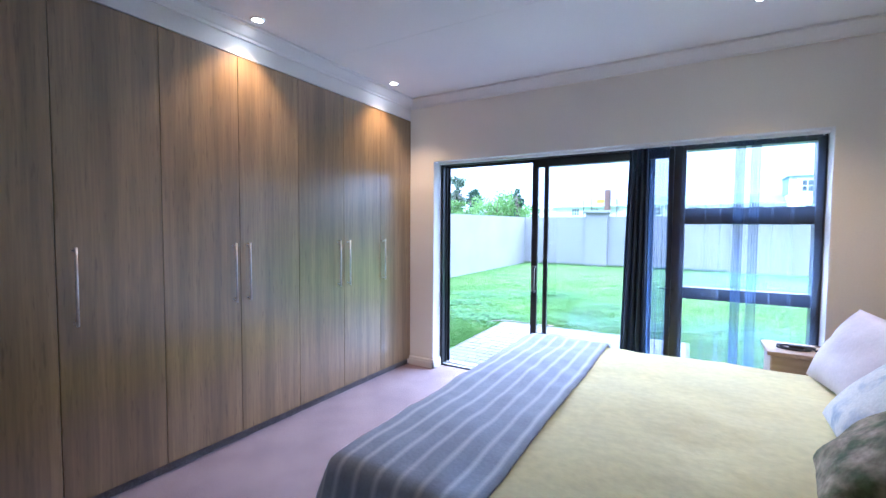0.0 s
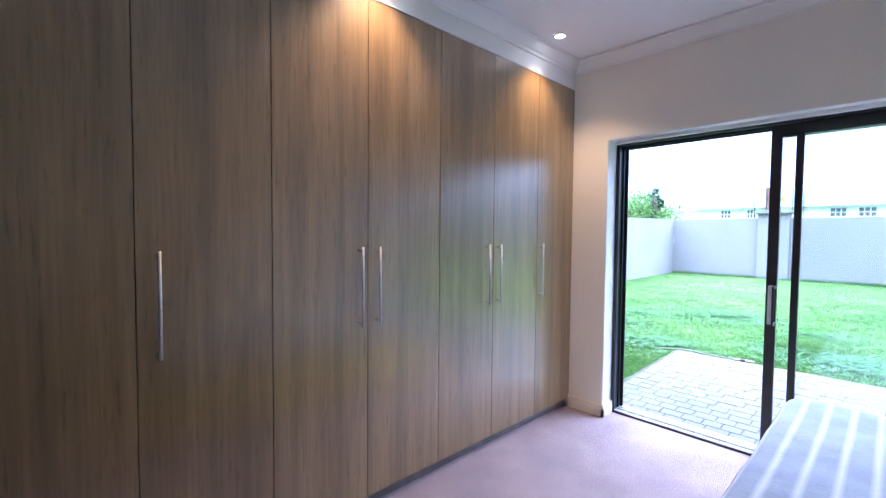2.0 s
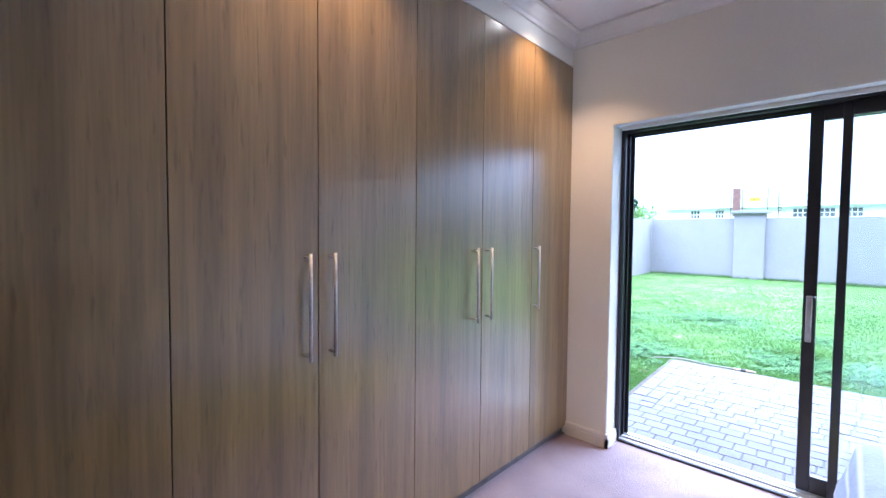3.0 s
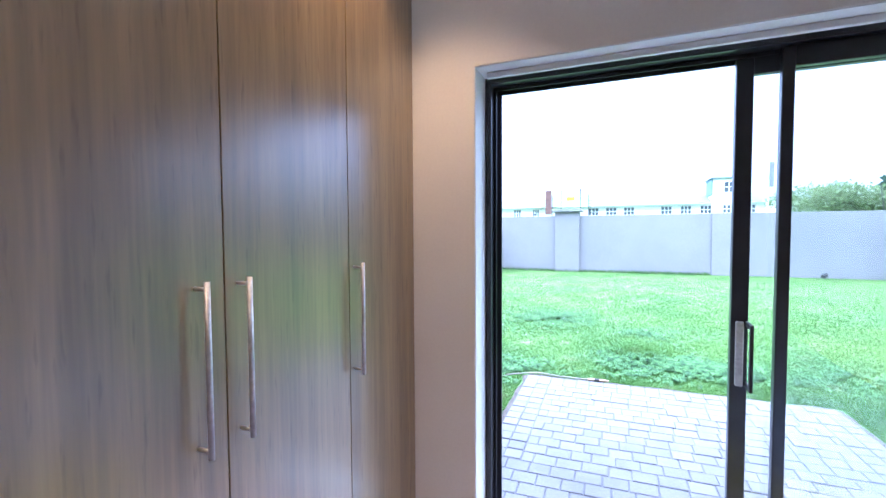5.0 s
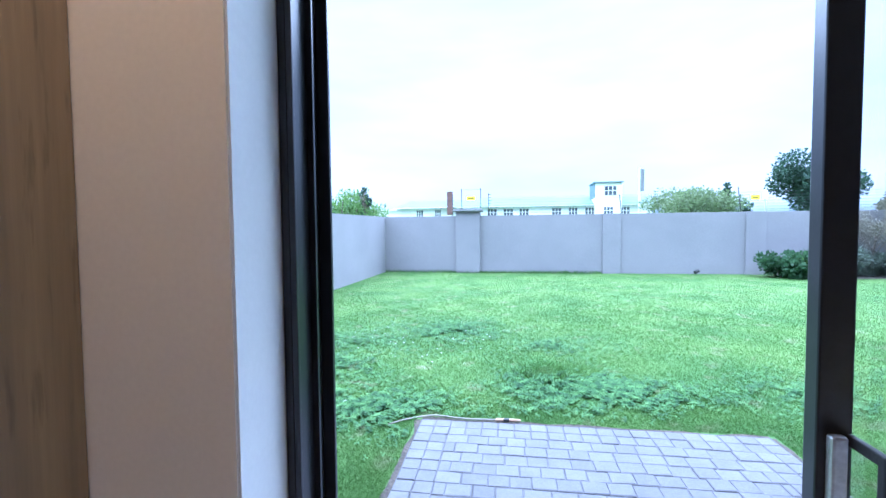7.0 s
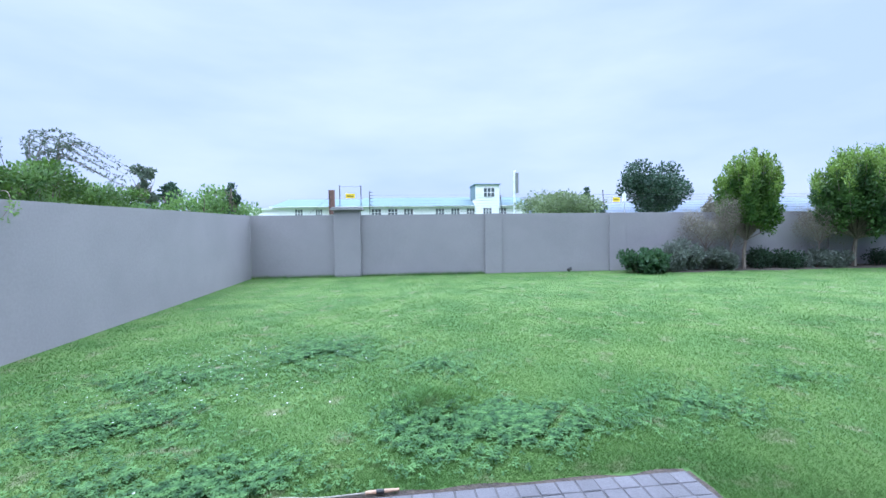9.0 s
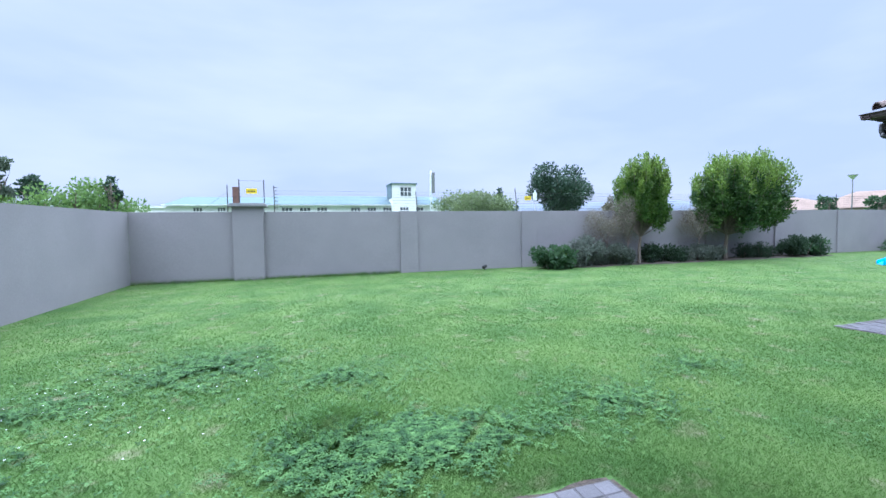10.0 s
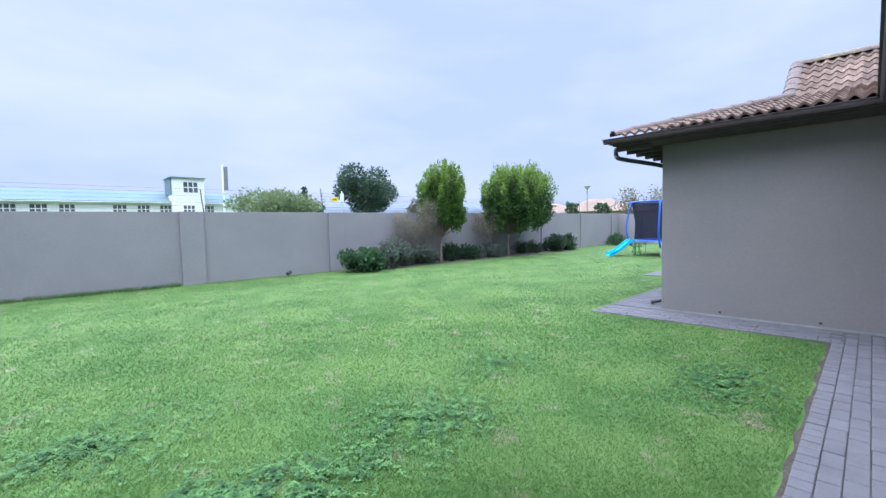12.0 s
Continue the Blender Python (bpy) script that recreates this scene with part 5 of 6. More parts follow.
for k in range(26):
    x0_ = -6.2 - 0.7 * r_.random()
    if k < 18:                                      # shoots arching towards the back wall
        y0, py, pz = 9.2 + 0.9 * r_.random(), 9.5 + 1.1 * r_.random(), 3.05 + 0.52 * r_.random()
        ey = py + 0.6 + 1.9 * r_.random()
        ez = pz - 0.10 - 0.22 * (ey - py)
    else:                                           # shoots arching towards the house
        y0, py, pz = 8.8 + 0.4 * r_.random(), 8.2 + 0.5 * r_.random(), 2.95 + 0.36 * r_.random()
        ey = py - 0.3 - 0.6 * r_.random()
        ez = pz - 0.25
    pts = curve_points([(x0_, y0, 2.2), (x0_ + 0.1, (y0 + py) / 2, (2.2 + pz) / 2 + 0.18), (x0_ + 0.25, py, pz), (x0_ + 0.4, ey, ez)], 9)
    tube(pts, 0.006, 5, bm, taper=0.003)
    for p in pts[8:]:
        shoots.append((p.x, p.y, p.z, 0.025, 0.04, 0.025))
tagged(part("stems", bm, TWIG, nb), kind="stuff")
sprig = curve_points([(-4.5, 6.25, 1.9), (-4.0, 6.0, 1.98), (-3.74, 5.75, 1.80), (-3.72, 5.6, 1.62)], 5)
part("overhanging_sprig", tube(sprig, 0.005, 5, taper=0.003), TWIG, nb)
tri_soup("sprig_leaves", leaf_cloud([(p.x + 0.05, p.y, p.z, 0.05, 0.05, 0.04) for p in sprig[9:]], 45, 0.05, 2.4, up=-0.2), LEAF_HEDGE, nb)
tri_soup("shoot_leaves", leaf_cloud(shoots, 2000, 0.07, 2.4, up=0.1), LEAF_WISPY, nb)

# the neighbour's house, low tiled roof
NX, NY = 3.6, 0.5
nh = thing("neighbour_house", "neighbouring house with a low brown tiled roof", "house", (-17 + NX, 11 + NY, G))
part("wall", boxes((-24 + NX, 4 + NY, G - 0.2, -13.2 + NX, 15.0 + NY, 2.7)), CREAMWALL, nh)
bm = bmesh.new()
v = [bm.verts.new((x + NX, y + NY, z)) for x, y, z in ((-25, 3, 2.62), (-12.4, 3, 2.62), (-12.4, 15.8, 2.62), (-25, 15.8, 2.62), (-18.5, 9, 4.75), (-18.5, 10.2, 4.75))]
for f in ((0, 1, 4), (1, 2, 5, 4), (2, 3, 5), (3, 0, 4, 5), (0, 3, 2, 1)):
    bm.faces.new([v[i] for i in f])
nroof = part("roof", bm, TILE, nh)
for k in range(14):
    t = (k + 0.5) / 14
    part("tile_course", tube([(-12.4 + NX - 6.1 * t, 3 + NY + 6 * t, 2.66 + 2.13 * t), (-12.4 + NX - 6.1 * t, 15.8 + NY - 5.6 * t, 2.66 + 2.13 * t)], 0.035, 6), TILE, nroof)

# houses beyond the far end of the garden


def cottage(cx, cy, w, d, eave, ridge, rz, label):
    h = thing("house", label, "house", (cx, cy, G), "houses beyond the garden")
    m = pose(cx, cy, 0, 0, 0, rz)
    part("wall", boxes((-w / 2, -d / 2, G - 0.2, w / 2, d / 2, eave), m=m), CREAMWALL, h)
    bm = bmesh.new()
    k = d * 0.45
    v = [bm.verts.new(m @ Vector(p)) for p in ((-w / 2 - 0.5, -d / 2 - 0.5, eave - 0.1), (w / 2 + 0.5, -d / 2 - 0.5, eave - 0.1), (w / 2 + 0.5, d / 2 + 0.5, eave - 0.1),
                                               (-w / 2 - 0.5, d / 2 + 0.5, eave - 0.1), (-w / 2 + k, 0, ridge), (w / 2 - k, 0, ridge))]
    for f in ((0, 1, 5, 4), (1, 2, 5), (2, 3, 4, 5), (3, 0, 4), (0, 3, 2, 1)):
        bm.faces.new([v[i] for i in f])
    part("roof", bm, TERRACOTTA, h, "terracotta tiled hip roof")
    for x in (-w * 0.28, w * 0.1, w * 0.32):
        part("window", boxes((x, -d / 2 - 0.03, 1.0, x + 1.1, -d / 2 - 0.005, 2.1), m=m), FARGLASS, h)


cottage(50.5, 37, 12, 8, 2.8, 4.2, -40, "low cream house with a terracotta roof")
cottage(56, 30.5, 9, 7, 2.9, 4.55, -60, "cream house with a steeper terracotta roof")
cottage(60, 23, 11, 8, 2.8, 4.25, -70, "cream house with a terracotta roof")
sl = thing("street_lamp", "tall street lamp with a shallow cone head", "street lamp", (38.6, 22.4, G))
part("pole", tube([(38.6, 22.4, G), (38.6, 22.4, 4.55)], 0.05, 8, taper=0.035), CAPSTONE, sl)
part("lamp_head", tube([(38.6, 22.4, 4.5), (38.6, 22.4, 4.78)], 0.07, 12, taper=0.30), STEEL, sl)
part("lamp_cap", tube([(38.6, 22.4, 4.781), (38.6, 22.4, 4.82)], 0.31, 12), CAPSTONE, sl)
far_tree(44, 57.2, 59.0, 2.9, LEAF_BUSH, "round green bush beyond the far wall", 61, 1500, 0.2, base=0.8)
far_tree(44, 60.6, 62.6, 2.6, LEAF_BUSH, "round green bush beyond the far wall", 62, 1500, 0.2, base=0.8)
for yaw, top, seed in ((64.6, 4.4, 63), (67.6, 4.3, 64), (70, 4.0, 65)):
    far_tree(42, yaw - 1.7, yaw + 1.7, top, LEAF_DRY, "nearly bare pale tree beyond the far wall", seed, 900, 0.16, base=1.4, trunk=0.12, n=50, clump=0.45)

# a hazy ridge of hills far off
n = 90
verts, faces = [], []
for k in range(n + 1):
    a = radians(-100 + 200 * k / n)
    h = 62 + 20 * math.sin(a * 3.1 + 1) + 9 * math.sin(a * 11) + 4 * math.sin(a * 27)
    for rr, z in ((1250, -2), (1250, h * 0.55), (1290, h), (1420, -2)):
        verts.append((math.sin(a) * rr, math.cos(a) * rr, z))
for k in range(n):
    for j in range(3):
        faces.append((k * 4 + j, k * 4 + j + 1, (k + 1) * 4 + j + 1, (k + 1) * 4 + j))
tagged(raw("backdrop_hills", verts, faces, HILL, smooth=True), "hazy blue hills on the horizon", "hills", kind="structure")

# ================================================================ paving, roof tiles and grass, piece by piece


def piece_mesh(name, w, d, h, ch=0.008, seed=0):
    """A paver with a worn, chamfered top, centred on its base."""
    r = random.Random(seed)
    b = bmesh.new()
    lo = [b.verts.new((sx * w / 2, sy * d / 2, 0)) for sx, sy in ((-1, -1), (1, -1), (1, 1), (-1, 1))]
    mid = [b.verts.new((v.co.x, v.co.y, h - ch)) for v in lo]
    up = [b.verts.new((v.co.x * (1 - 2 * ch / w) + r.uniform(-0.002, 0.002), v.co.y * (1 - 2 * ch / d) + r.uniform(-0.002, 0.002), h + r.uniform(-0.001, 0.001))) for v in lo]
    for a, c in ((lo, mid), (mid, up)):
        for k in range(4):
            b.faces.new((a[k], a[(k + 1) % 4], c[(k + 1) % 4], c[k]))
    b.faces.new(up)
    me = bpy.data.meshes.new(name)
    b.to_mesh(me)
    b.free()
    me.materials.append(PAVER)
    return me


PH = 0.045
FIELD = [piece_mesh("paver", 0.209, 0.107, PH, 0.005, seed=k) for k in range(5)]
COBBLE = [piece_mesh("paver", 0.112, 0.112, PH, 0.005, seed=10 + k) for k in range(5)]
prng = random.Random(8)


def lay(parent, meshes, m, count=[0]):
    o = new("paver", prng.choice(meshes))
    o.parent = parent
    o.matrix_basis = m @ pose(prng.uniform(-0.002, 0.002), prng.uniform(-0.002, 0.002), prng.uniform(-0.003, 0.003), prng.uniform(-0.7, 0.7), prng.uniform(-0.7, 0.7), prng.uniform(-0.8, 0.8))
    return o


def join_pavers(spots, parent, name="pavers_far"):
    """Pavers past the near ones, as one part: spots of (matrix, mesh)."""
    verts, faces = [], []
    for m, me in spots:
        base = len(verts)
        verts += [tuple(m @ v.co) for v in me.vertices]
        faces += [tuple(base + i for i in p.vertices) for p in me.polygons]
    return tagged(raw(name, verts, faces, PAVER, parent), kind="stuff")


# patio in front of the sliding door: header border on two sides, running bond inside
PM = pose(-0.02, 2.63, G - PH + 0.014, 0, 0, 1.6)   # far corner of the patio, x along its outer edge, y towards the garden
PW, PD = 2.50, 2.33
patio = tagged(raw("patio", [PM @ Vector(p) for p in ((0, 0, 0), (PW, 0, 0), (PW, -PD, 0), (0, -PD, 0), (0, 0, PH - 0.006), (PW, 0, PH - 0.006), (PW, -PD, PH - 0.006), (0, -PD, PH - 0.006))],
                   [(4, 5, 6, 7), (0, 1, 5, 4), (1, 2, 6, 5), (2, 3, 7, 6), (3, 0, 4, 7)], SAND),
               "grey concrete paver patio outside the sliding door", "patio", kind="structure")
for j in range(2):                                  # double border of square cobbles on three sides
    for k in range(21):
        lay(patio, COBBLE, PM @ pose(0.062 + 0.1187 * k, -0.06 - 0.116 * j, 0))
    y = -0.234 - 0.06
    while y > -1.62:
        lay(patio, COBBLE, PM @ pose(0.06 + 0.116 * j, y, 0))
        lay(patio, COBBLE, PM @ pose(PW - 0.06 - 0.116 * j, y, 0))
        y -= 0.118
row, y = 0, -0.234 - 0.06
cut, under = {}, []
while y > -PD + 0.05:
    x, first = (0.234 if y > -1.62 else 0.004), True
    end = PW - x
    while x < end - 0.02:
        w = 0.075 if first and row % 2 else prng.choice((0.128, 0.142, 0.156))
        if end - x - w < 0.05:
            w = end - x
        key = round(w * 250) / 250
        if key not in cut:
            cut[key] = [piece_mesh("paver", key - 0.004, 0.115, PH, 0.005, seed=40 + s) for s in range(3)]
        m = PM @ pose(x + w / 2, y, 0)
        if y > -1.62:
            lay(patio, cut[key], m)
        else:
            under.append((m, prng.choice(cut[key])))
        x, first = x + w, False
    row, y = row + 1, y - 0.119
join_pavers(under, patio, "pavers_by_the_sill")

# path along the house and round the wing
path_t = tagged(new("house_path"), "grey paver path along the house wall", "path", kind="structure")
PE = -2.15                                          # lawn edge of the path along the bedroom
rects = [(-6.12, PE - 1.35, EX - 0.19, PE), (-0.77, PE - 1.35, 0.0, 0.87), (-0.0, 0.0, 8.0, 0.87), (4.65, 0.87, 8.6, 1.97)]
bm = bmesh.new()
for a, b, c, d in rects:
    box(bm, a, b, G - 0.05, c, d, G + 0.003 + 0.0005 * rects.index((a, b, c, d)), m=HOUSE)
part("path_bedding", bm, SAND, path_t)
near, rest = [], []
PZ = G - PH + 0.014
x = -6.05
while x < -0.80:                                    # cobble border and brick rows along the bedroom
    near.append((HOUSE @ pose(x, PE - 0.058, PZ), COBBLE))
    x += 0.116
row, y = 0, PE - 0.117 - 0.056
while y > PE - 1.33:
    x = -6.02 + (0.107 if row % 2 else 0)
    while x < -0.1:
        (near if y > PE - 0.85 and x > -3.9 else rest).append((HOUSE @ pose(x, y, PZ), FIELD))
        x += 0.213
    row, y = row + 1, y - 0.111
y = PE - 0.05
while y < 0.86:                                     # border and rows along the wing
    near.append((HOUSE @ pose(-0.77 + 0.058, y, PZ), COBBLE))
    y += 0.116
col, x = 0, -0.77 + 0.117 + 0.056
while x < -0.05:
    y = PE + 0.03 + (0.107 if col % 2 else 0)
    while y < 0.80:
        near.append((HOUSE @ pose(x, y, PZ, 0, 0, 90), FIELD))
        y += 0.213
    col, x = col + 1, x + 0.111
for j in range(7):
    x = 0.1
    while x < 7.9:
        rest.append((HOUSE @ pose(x, 0.08 + 0.111 * j, PZ), FIELD))
        x += 0.213
for j in range(10):
    x = 4.76
    while x < 8.4:
        rest.append((HOUSE @ pose(x, 0.93 + 0.111 * j, PZ), FIELD))
        x += 0.213
for m, meshes in near[:300]:
    lay(path_t, meshes, m)
join_pavers([(m, prng.choice(ms)) for m, ms in near[300:] + rest], path_t)

# wet soil showing between the paving and the lawn


def soil_edge(a, b, w, seed):
    pts, nn = [], int((b - a).length / 0.06)
    d = (b - a).normalized()
    left = Vector((-d.y, d.x, 0))
    vs, fs = [], []
    for i in range(nn + 1):
        p = a.lerp(b, i / nn)
        o_ = w * (0.7 + 0.9 * noise.noise(Vector((p.x * 4, p.y * 4, seed))))
        vs += [tuple(p - left * 0.02 + Vector((0, 0, 0.003))), tuple(p + left * max(0.008, o_) + Vector((0, 0, 0.006)))]
    for i in range(nn):
        fs.append((2 * i, 2 * i + 1, 2 * i + 3, 2 * i + 2))
    return vs, fs


verts, faces = [], []
Z = Vector((0, 0, G))
for a, b, w in ((PM @ Vector((PW, 0, 0)), PM @ Vector((0, 0, 0)), -0.05), (PM @ Vector((0, 0, 0)), PM @ Vector((0, -PD, 0)), -0.05), (PM @ Vector((PW, -0.9, 0)), PM @ Vector((PW, 0, 0)), -0.05),
                (at_house(-6.1, PE), at_house(-0.77, PE), 0.045), (at_house(-0.77, PE), at_house(-0.77, 0.87), 0.04)):
    a, b = Vector((a.x, a.y, G)), Vector((b.x, b.y, G))
    vs, fs = soil_edge(a, b, w if w > 0 else -w, 3.0) if w > 0 else soil_edge(b, a, -w, 3.0)
    base = len(verts)
    verts += vs
    faces += [tuple(base + i for i in f) for f in fs]
tagged(raw("soil_edging", verts, faces, SOIL), "dark bare soil between paving and lawn", "soil", kind="structure")

# roof tiles of the wing


def tile_mesh(w, l, seed):
    r = random.Random(seed)
    b = bmesh.new()
    n = 14
    top0, top1, bot1 = [], [], []
    for i in range(n + 1):
        u = i / n
        h = 0.024 * (1 + math.sin(2 * math.pi * (u * 2 + 0.1))) + 0.006
        top0.append(b.verts.new((w * (u - 0.5), -0.04, h - 0.004)))
        top1.append(b.verts.new((w * (u - 0.5), l, h + 0.018 + r.uniform(-0.001, 0.001))))
        bot1.append(b.verts.new((w * (u - 0.5), l - 0.004, h - 0.016)))
    for i in range(n):
        b.faces.new((top0[i], top0[i + 1], top1[i + 1], top1[i]))
        b.faces.new((top1[i], top1[i + 1], bot1[i + 1], bot1[i]))
    me = bpy.data.meshes.new("roof_tile")
    for f in b.faces:
        f.smooth = False
    b.to_mesh(me)
    b.free()
    me.materials.append(TILE)
    return me


TW = 0.30


def slope_tiles(xa, za, xb, zb, gauge, keep):
    """Rows of tiles on a slope that rises from (xa, za) to (xb, zb); each tile's head lies upslope."""
    length = math.hypot(xb - xa, zb - za)
    pitch = math.degrees(math.atan2(zb - za, xb - xa))
    rows_n = int(round(length / gauge))
    g = length / rows_n
    tiles = [tile_mesh(TW, g + 0.03, s) for s in range(4)]
    for j in range(rows_n):
        s = length - (j + 0.0) * g                  # distance from the eaves to this tile's head
        y = 0.55
        while y > -3.1:
            x, z = xa + (xb - xa) * s / length, za + (zb - za) * s / length
            if keep(x - g, y):
                o_ = new("roof_tile", prng.choice(tiles))
                o_.parent = roof
                o_.matrix_parent_inverse = roof.matrix_basis.inverted()
                o_.matrix_basis = HOUSE @ pose(x, y, z + 0.012 + prng.uniform(-0.002, 0.002), 0, pitch * -1, 0) @ pose(0, 0, 0, 0, 0, 90)
            y -= TW
    return g


hip = lambda x: EY - (x - EX) * (EY - VY) / (BXR - EX)
slope_tiles(EX - 0.03, EZ, BXR, BZ, 0.30, lambda x, y: y < hip(x + 0.25) - 0.02)
slope_tiles(BXR, BZ, RGX, RGZ, 0.235, lambda x, y: y < VY - 0.06)


def cap_mesh(l, r0_, r1_, seed):
    b = bmesh.new()
    n = 8
    rows_c = []
    for yy, rr in ((0, r0_), (l, r1_)):
        rows_c.append([b.verts.new((rr * math.cos(math.pi * k / n), yy, rr * 0.75 * math.sin(math.pi * k / n) - 0.02)) for k in range(n + 1)])
        rows_c.append([b.verts.new((rr * 0.86 * math.cos(math.pi * k / n), yy, rr * 0.64 * math.sin(math.pi * k / n) - 0.02)) for k in range(n + 1)])
    o0, i0, o1, i1 = rows_c
    for k in range(n):
        b.faces.new((o0[k], o0[k + 1], o1[k + 1], o1[k]))
        b.faces.new((o1[k], o1[k + 1], i1[k + 1], i1[k]))
        b.faces.new((o0[k], o0[k + 1], i0[k + 1], i0[k]))
    me = bpy.data.meshes.new("ridge_cap")
    b.to_mesh(me)
    b.free()
    return me


def caps(a, b, material, step=0.36, size=0.13):
    a, b = HOUSE @ Vector(a), HOUSE @ Vector(b)
    me = cap_mesh(step + 0.05, size * 1.08, size * 0.96, 1)
    me.materials.append(material)
    count = max(1, int(round((b - a).length / step)))
    q = (b - a).to_track_quat("Y", "Z").to_matrix().to_4x4()
    for k in range(count):
        o_ = new("ridge_cap", me)
        o_.parent = roof
        o_.matrix_parent_inverse = roof.matrix_basis.inverted()
        o_.matrix_basis = Matrix.Translation(a.lerp(b, k / count)) @ q @ pose(0, 0, 0.035 + 0.004 * (k % 2), 0, 0, 0)


caps((EX + 0.02, EY - 0.02, EZ + 0.035), (BXR, VY, BZ + 0.03), CAPTILE, size=0.105)
caps((RGX, VY - 0.02, RGZ - 0.01), (RGX, -3.2, RGZ - 0.01), MOSSY)
caps((BXR + 0.02, VY - 0.02, BZ + 0.0), (RGX - 0.02, VY - 0.02, RGZ + 0.0), CAPTILE, step=0.235, size=0.11)

# ---------------------------------------------------------------- grass blades
XR, YR = 33.0, 14.3


def waves(x, y, s, f):
    return (np.sin(x * f + s) * np.cos(y * f * 1.13 + 2 * s) + 0.6 * np.sin(x * f * 2.3 - y * f * 1.7 + s * 3) + 0.4 * np.cos(x * f * 4.7 + y * f * 4.1 + s)) / 2.0


hm = np.array(HOUSE.inverted())


def on_lawn(x, y):
    """Inside the walls, off the paving and the flower bed."""
    px, py = np.array(PM.inverted())[:2, :2] @ np.array((x, y)) + np.array(PM.inverted())[:2, 3:4]
    hx, hy = hm[:2, :2] @ np.array((x, y)) + hm[:2, 3:4]
    ok = ~((px > -0.04) & (px < PW + 0.045) & (py < 0.04) & (py > -PD - 1))
    ok &= ~((hx > -6.15) & (hx < 0) & (hy < PE + 0.04)) & ~((hx > -0.805) & (hy < 0.90)) & ~((hx > 4.6) & (hy < 2.0))
    ok &= (x > np.interp(y, (-9, 0, 4.5, 9.5, 14.4), (-3.5, -3.66, -3.76, -3.87, -4.02)) + 0.02) & (y < 14.42 + (x + 4) * 0.0105) & (y > 0.4)
    ok &= ~((x > 9.05) & (x < 22.2) & (y > 13.42 + 0.09 * np.sin(x * 1.7)))
    return ok


def blades(name, x0, x1, y0, y1, count, h, w, label, seed, material=None, dens=None, spread=False):
    r = np.random.default_rng(seed)
    if spread:                                      # thinner and broader-leaved away from the house
        d, an = 1.0 * 33.0 ** (r.random(count) ** 0.8), math.pi * r.random(count)
        x, y = 1.4 + d * np.cos(an), 0.9 + d * np.sin(an)
        w = w * np.clip(d / 5.5, 0.50, 1.15)
    else:
        x, y = x0 + (x1 - x0) * r.random(count), y0 + (y1 - y0) * r.random(count)
        w = np.full(count, w)
    ok = on_lawn(x, y)
    ok &= r.random(count) < np.clip(0.85 - 0.20 * waves(x, y, 1.7, 2.1) - 0.16 * waves(x, y, 0.4, 6.0), 0.12, 1)
    if dens is not None:
        ok &= r.random(count) < dens(x, y)
    x, y, w = x[ok], y[ok], w[ok]
    k = len(x)
    a = r.random(k) * 6.283
    hh = h * (0.55 + 0.75 * r.random(k)) * (1.0 + 0.10 * waves(x, y, 4.4, 1.3))
    lean = hh * (0.4 + 1.3 * r.random(k))
    b = r.random(k) * 6.283
    ww = w * (0.6 + 0.7 * r.random(k))
    p0 = np.stack([x - np.cos(a) * ww, y - np.sin(a) * ww, np.full(k, G - 0.002)], 1)
    p1 = np.stack([x + np.cos(a) * ww, y + np.sin(a) * ww, np.full(k, G - 0.002)], 1)
    p2 = np.stack([x + np.cos(b) * lean, y + np.sin(b) * lean, G + hh], 1)
    o_ = tri_soup(name, np.stack([p0, p1, p2], 1), material or GRASS)
    return tagged(o_, label, "grass", kind="stuff")


blades("lawn_grass", -4.2, 33.0, 0.4, 14.6, 2000000, 0.019, 0.0034, "short patchy mown lawn grass", 1, spread=True)
# rank tufts in the clover patch and along the edges
blades("grass_tuft", 0.55, 1.55, 3.45, 4.35, 9000, 0.10, 0.0036, "longer rank tuft of grass in the lawn", 4,
       dens=lambda x, y: np.exp(-(((x - 1.02) / 0.26) ** 2 + ((y - 3.86) / 0.2) ** 2)))
blades("grass_tuft", -4.1, 3.5, 13.6, 14.5, 16000, 0.11, 0.006, "longer grass at the foot of the wall", 6,
       dens=lambda x, y: np.clip((y - 14.2) / 0.2, 0, 1))

# clover in dark patches


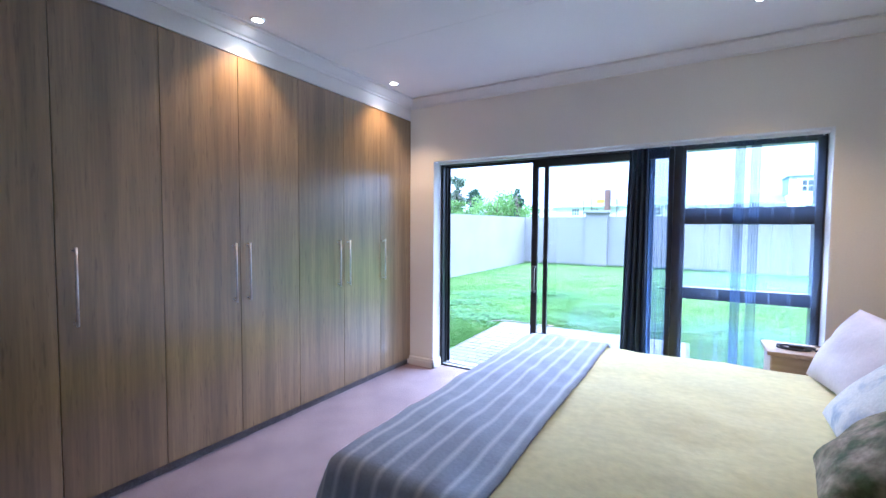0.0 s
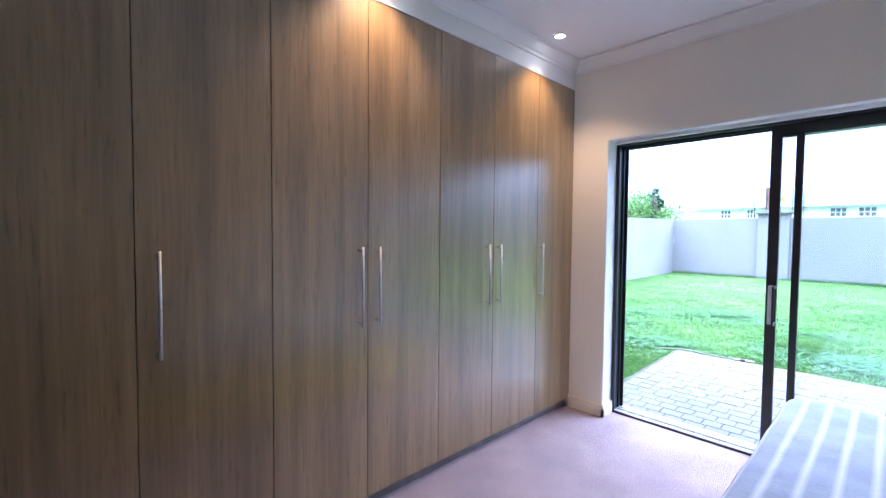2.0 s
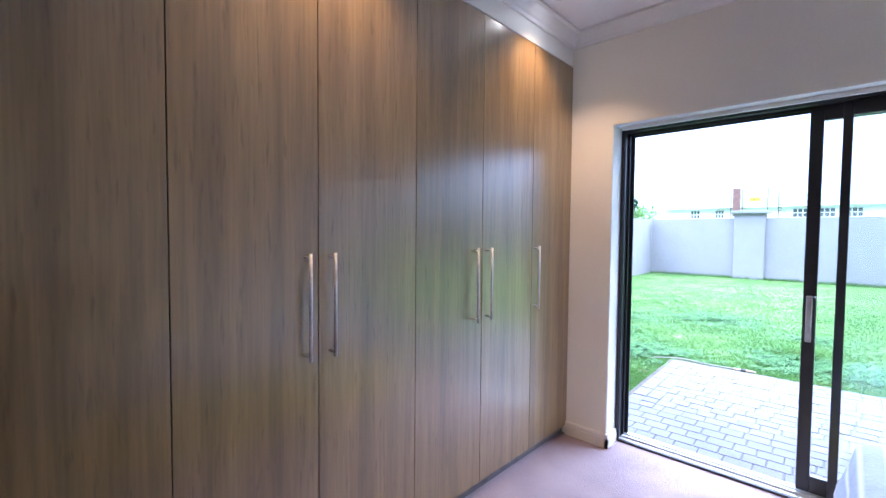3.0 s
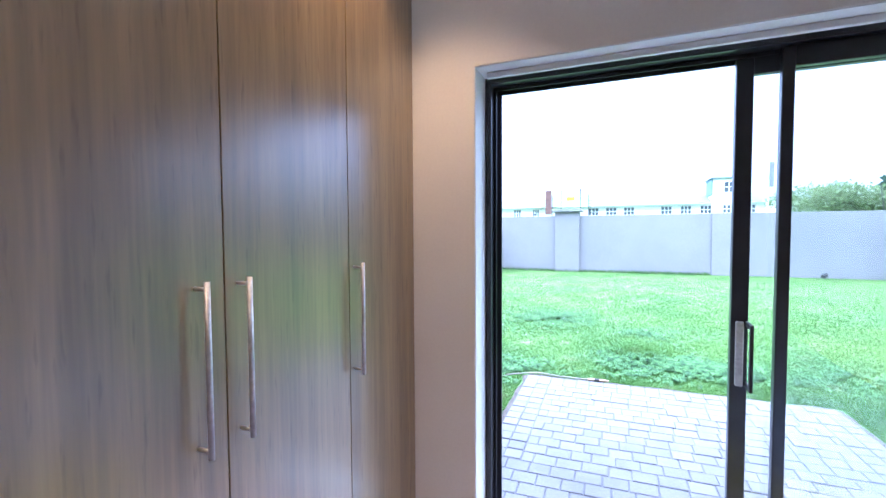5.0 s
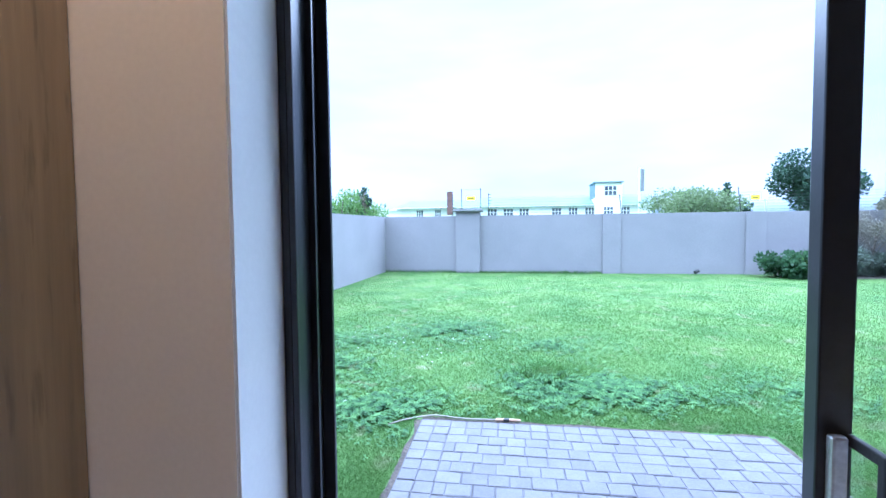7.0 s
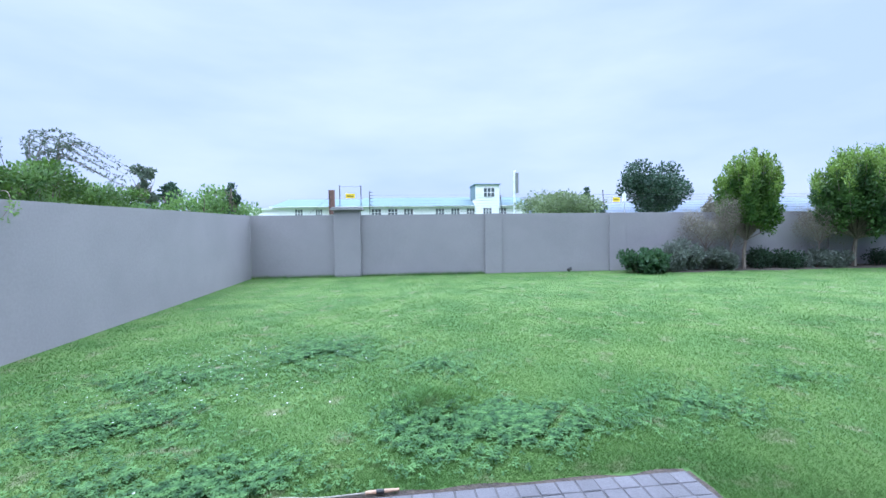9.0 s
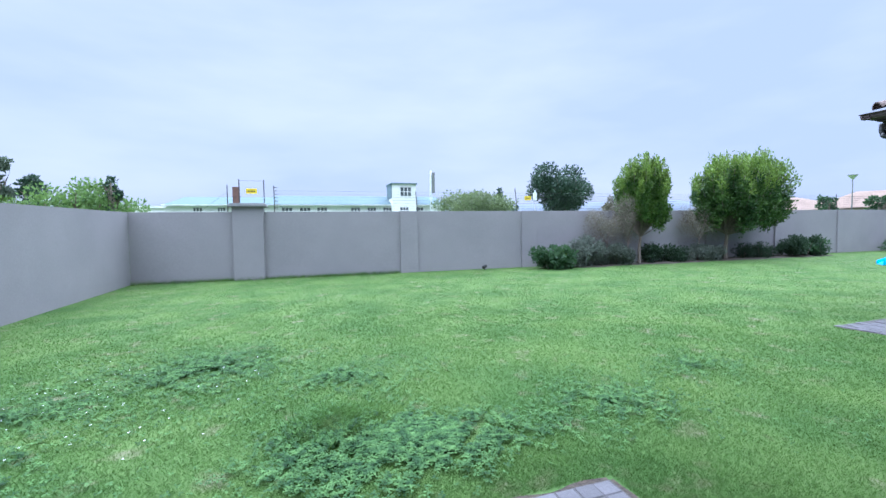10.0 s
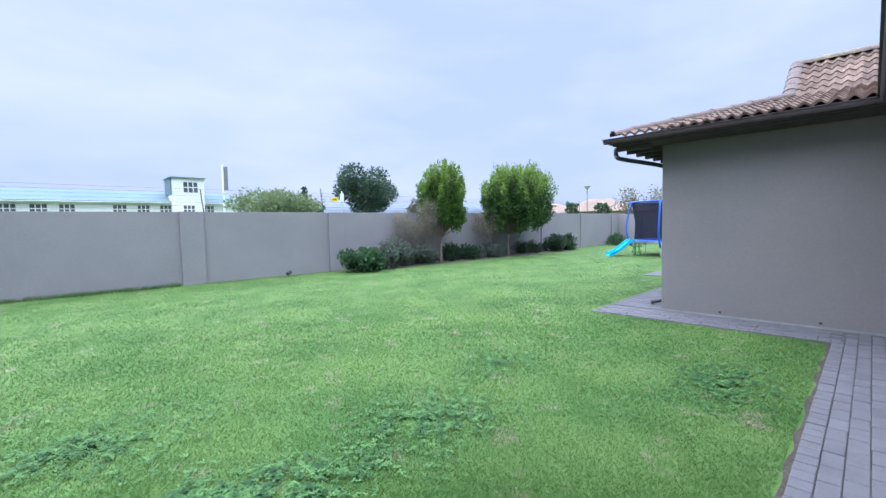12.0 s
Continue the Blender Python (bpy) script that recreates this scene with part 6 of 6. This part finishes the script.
def clover(count, spots, seed):
    r = np.random.default_rng(seed)
    xs_, ys_ = [], []
    for cx, cy, rx, ry, share in spots:
        k = int(count * share)
        a = r.random(k) * 6.283
        d = 0.74 * np.abs(r.normal(size=k)) * (0.95 + 0.22 * np.sin(3 * a + cx) + 0.15 * np.sin(7 * a + cy))
        xs_.append(cx + rx * d * np.cos(a))
        ys_.append(cy + ry * d * np.sin(a))
    x, y = np.concatenate(xs_), np.concatenate(ys_)
    ok = on_lawn(x, y) & (r.random(len(x)) < np.clip(0.34 + 0.40 * waves(x, y, 2.2, 6.0) + 0.55 * waves(x, y, 0.9, 17.0), 0.0, 0.95))
    x, y = x[ok], y[ok]
    k = len(x)
    z = G + 0.020 + 0.040 * r.random(k) * np.clip(0.6 + 0.5 * waves(x, y, 2.2, 5.0), 0.2, 1)
    quads = []
    a0_ = r.random(k) * 6.283
    s = 0.009 + 0.010 * r.random(k)
    for j in range(3):
        a = a0_ + j * 2.094
        dx, dy = np.cos(a), np.sin(a)
        tz = 0.022 * (r.random(k) - 0.45)
        p = np.stack([x, y, z], 1)
        q1 = np.stack([x + s * dx * 0.8 - s * dy * 0.55, y + s * dy * 0.8 + s * dx * 0.55, z + tz], 1)
        q2 = np.stack([x + s * dx * 1.35, y + s * dy * 1.35, z + tz * 0.6], 1)
        q3 = np.stack([x + s * dx * 0.8 + s * dy * 0.55, y + s * dy * 0.8 - s * dx * 0.55, z + tz], 1)
        quads.append(np.stack([p, q1, q2, q3], 1))
    return tagged(tri_soup("clover_patch", np.concatenate(quads), CLOVER), "dark green clover patches in the lawn", "clover", kind="stuff")


clover(95000, [(1.58, 3.45, 0.52, 0.36, 0.30), (0.95, 3.55, 0.40, 0.42, 0.10), (-0.25, 5.6, 1.0, 0.8, 0.14), (-1.5, 3.75, 0.8, 0.5, 0.09), (-1.6, 4.8, 1.0, 0.6, 0.07),
               (-0.5, 2.8, 0.75, 0.42, 0.12), (3.2, 3.6, 0.7, 0.5, 0.045), (4.6, 4.1, 0.8, 0.5, 0.02), (1.2, 4.9, 0.9, 0.6, 0.04), (5.6, 2.3, 0.8, 0.5, 0.05)], 5)
# tiny white flowers among the clover
r = np.random.default_rng(15)
k = 120
x, y = -1.6 + 1.5 * r.normal(size=k) * 0.6, 4.9 + 1.2 * r.normal(size=k) * 0.6
ok = on_lawn(x, y)
x, y = x[ok], y[ok]
z = G + 0.055 + 0.02 * r.random(len(x))
s = 0.0065
tagged(tri_soup("lawn_daisies", np.stack([np.stack([x + dx * s, y + dy * s, z + 0.3 * s * dx], 1) for dx, dy in ((-1, -1), (1, -1), (1, 1), (-1, 1))], 1), SIGN_W),
       "scattered tiny white flowers in the lawn", "flowers", kind="stuff")
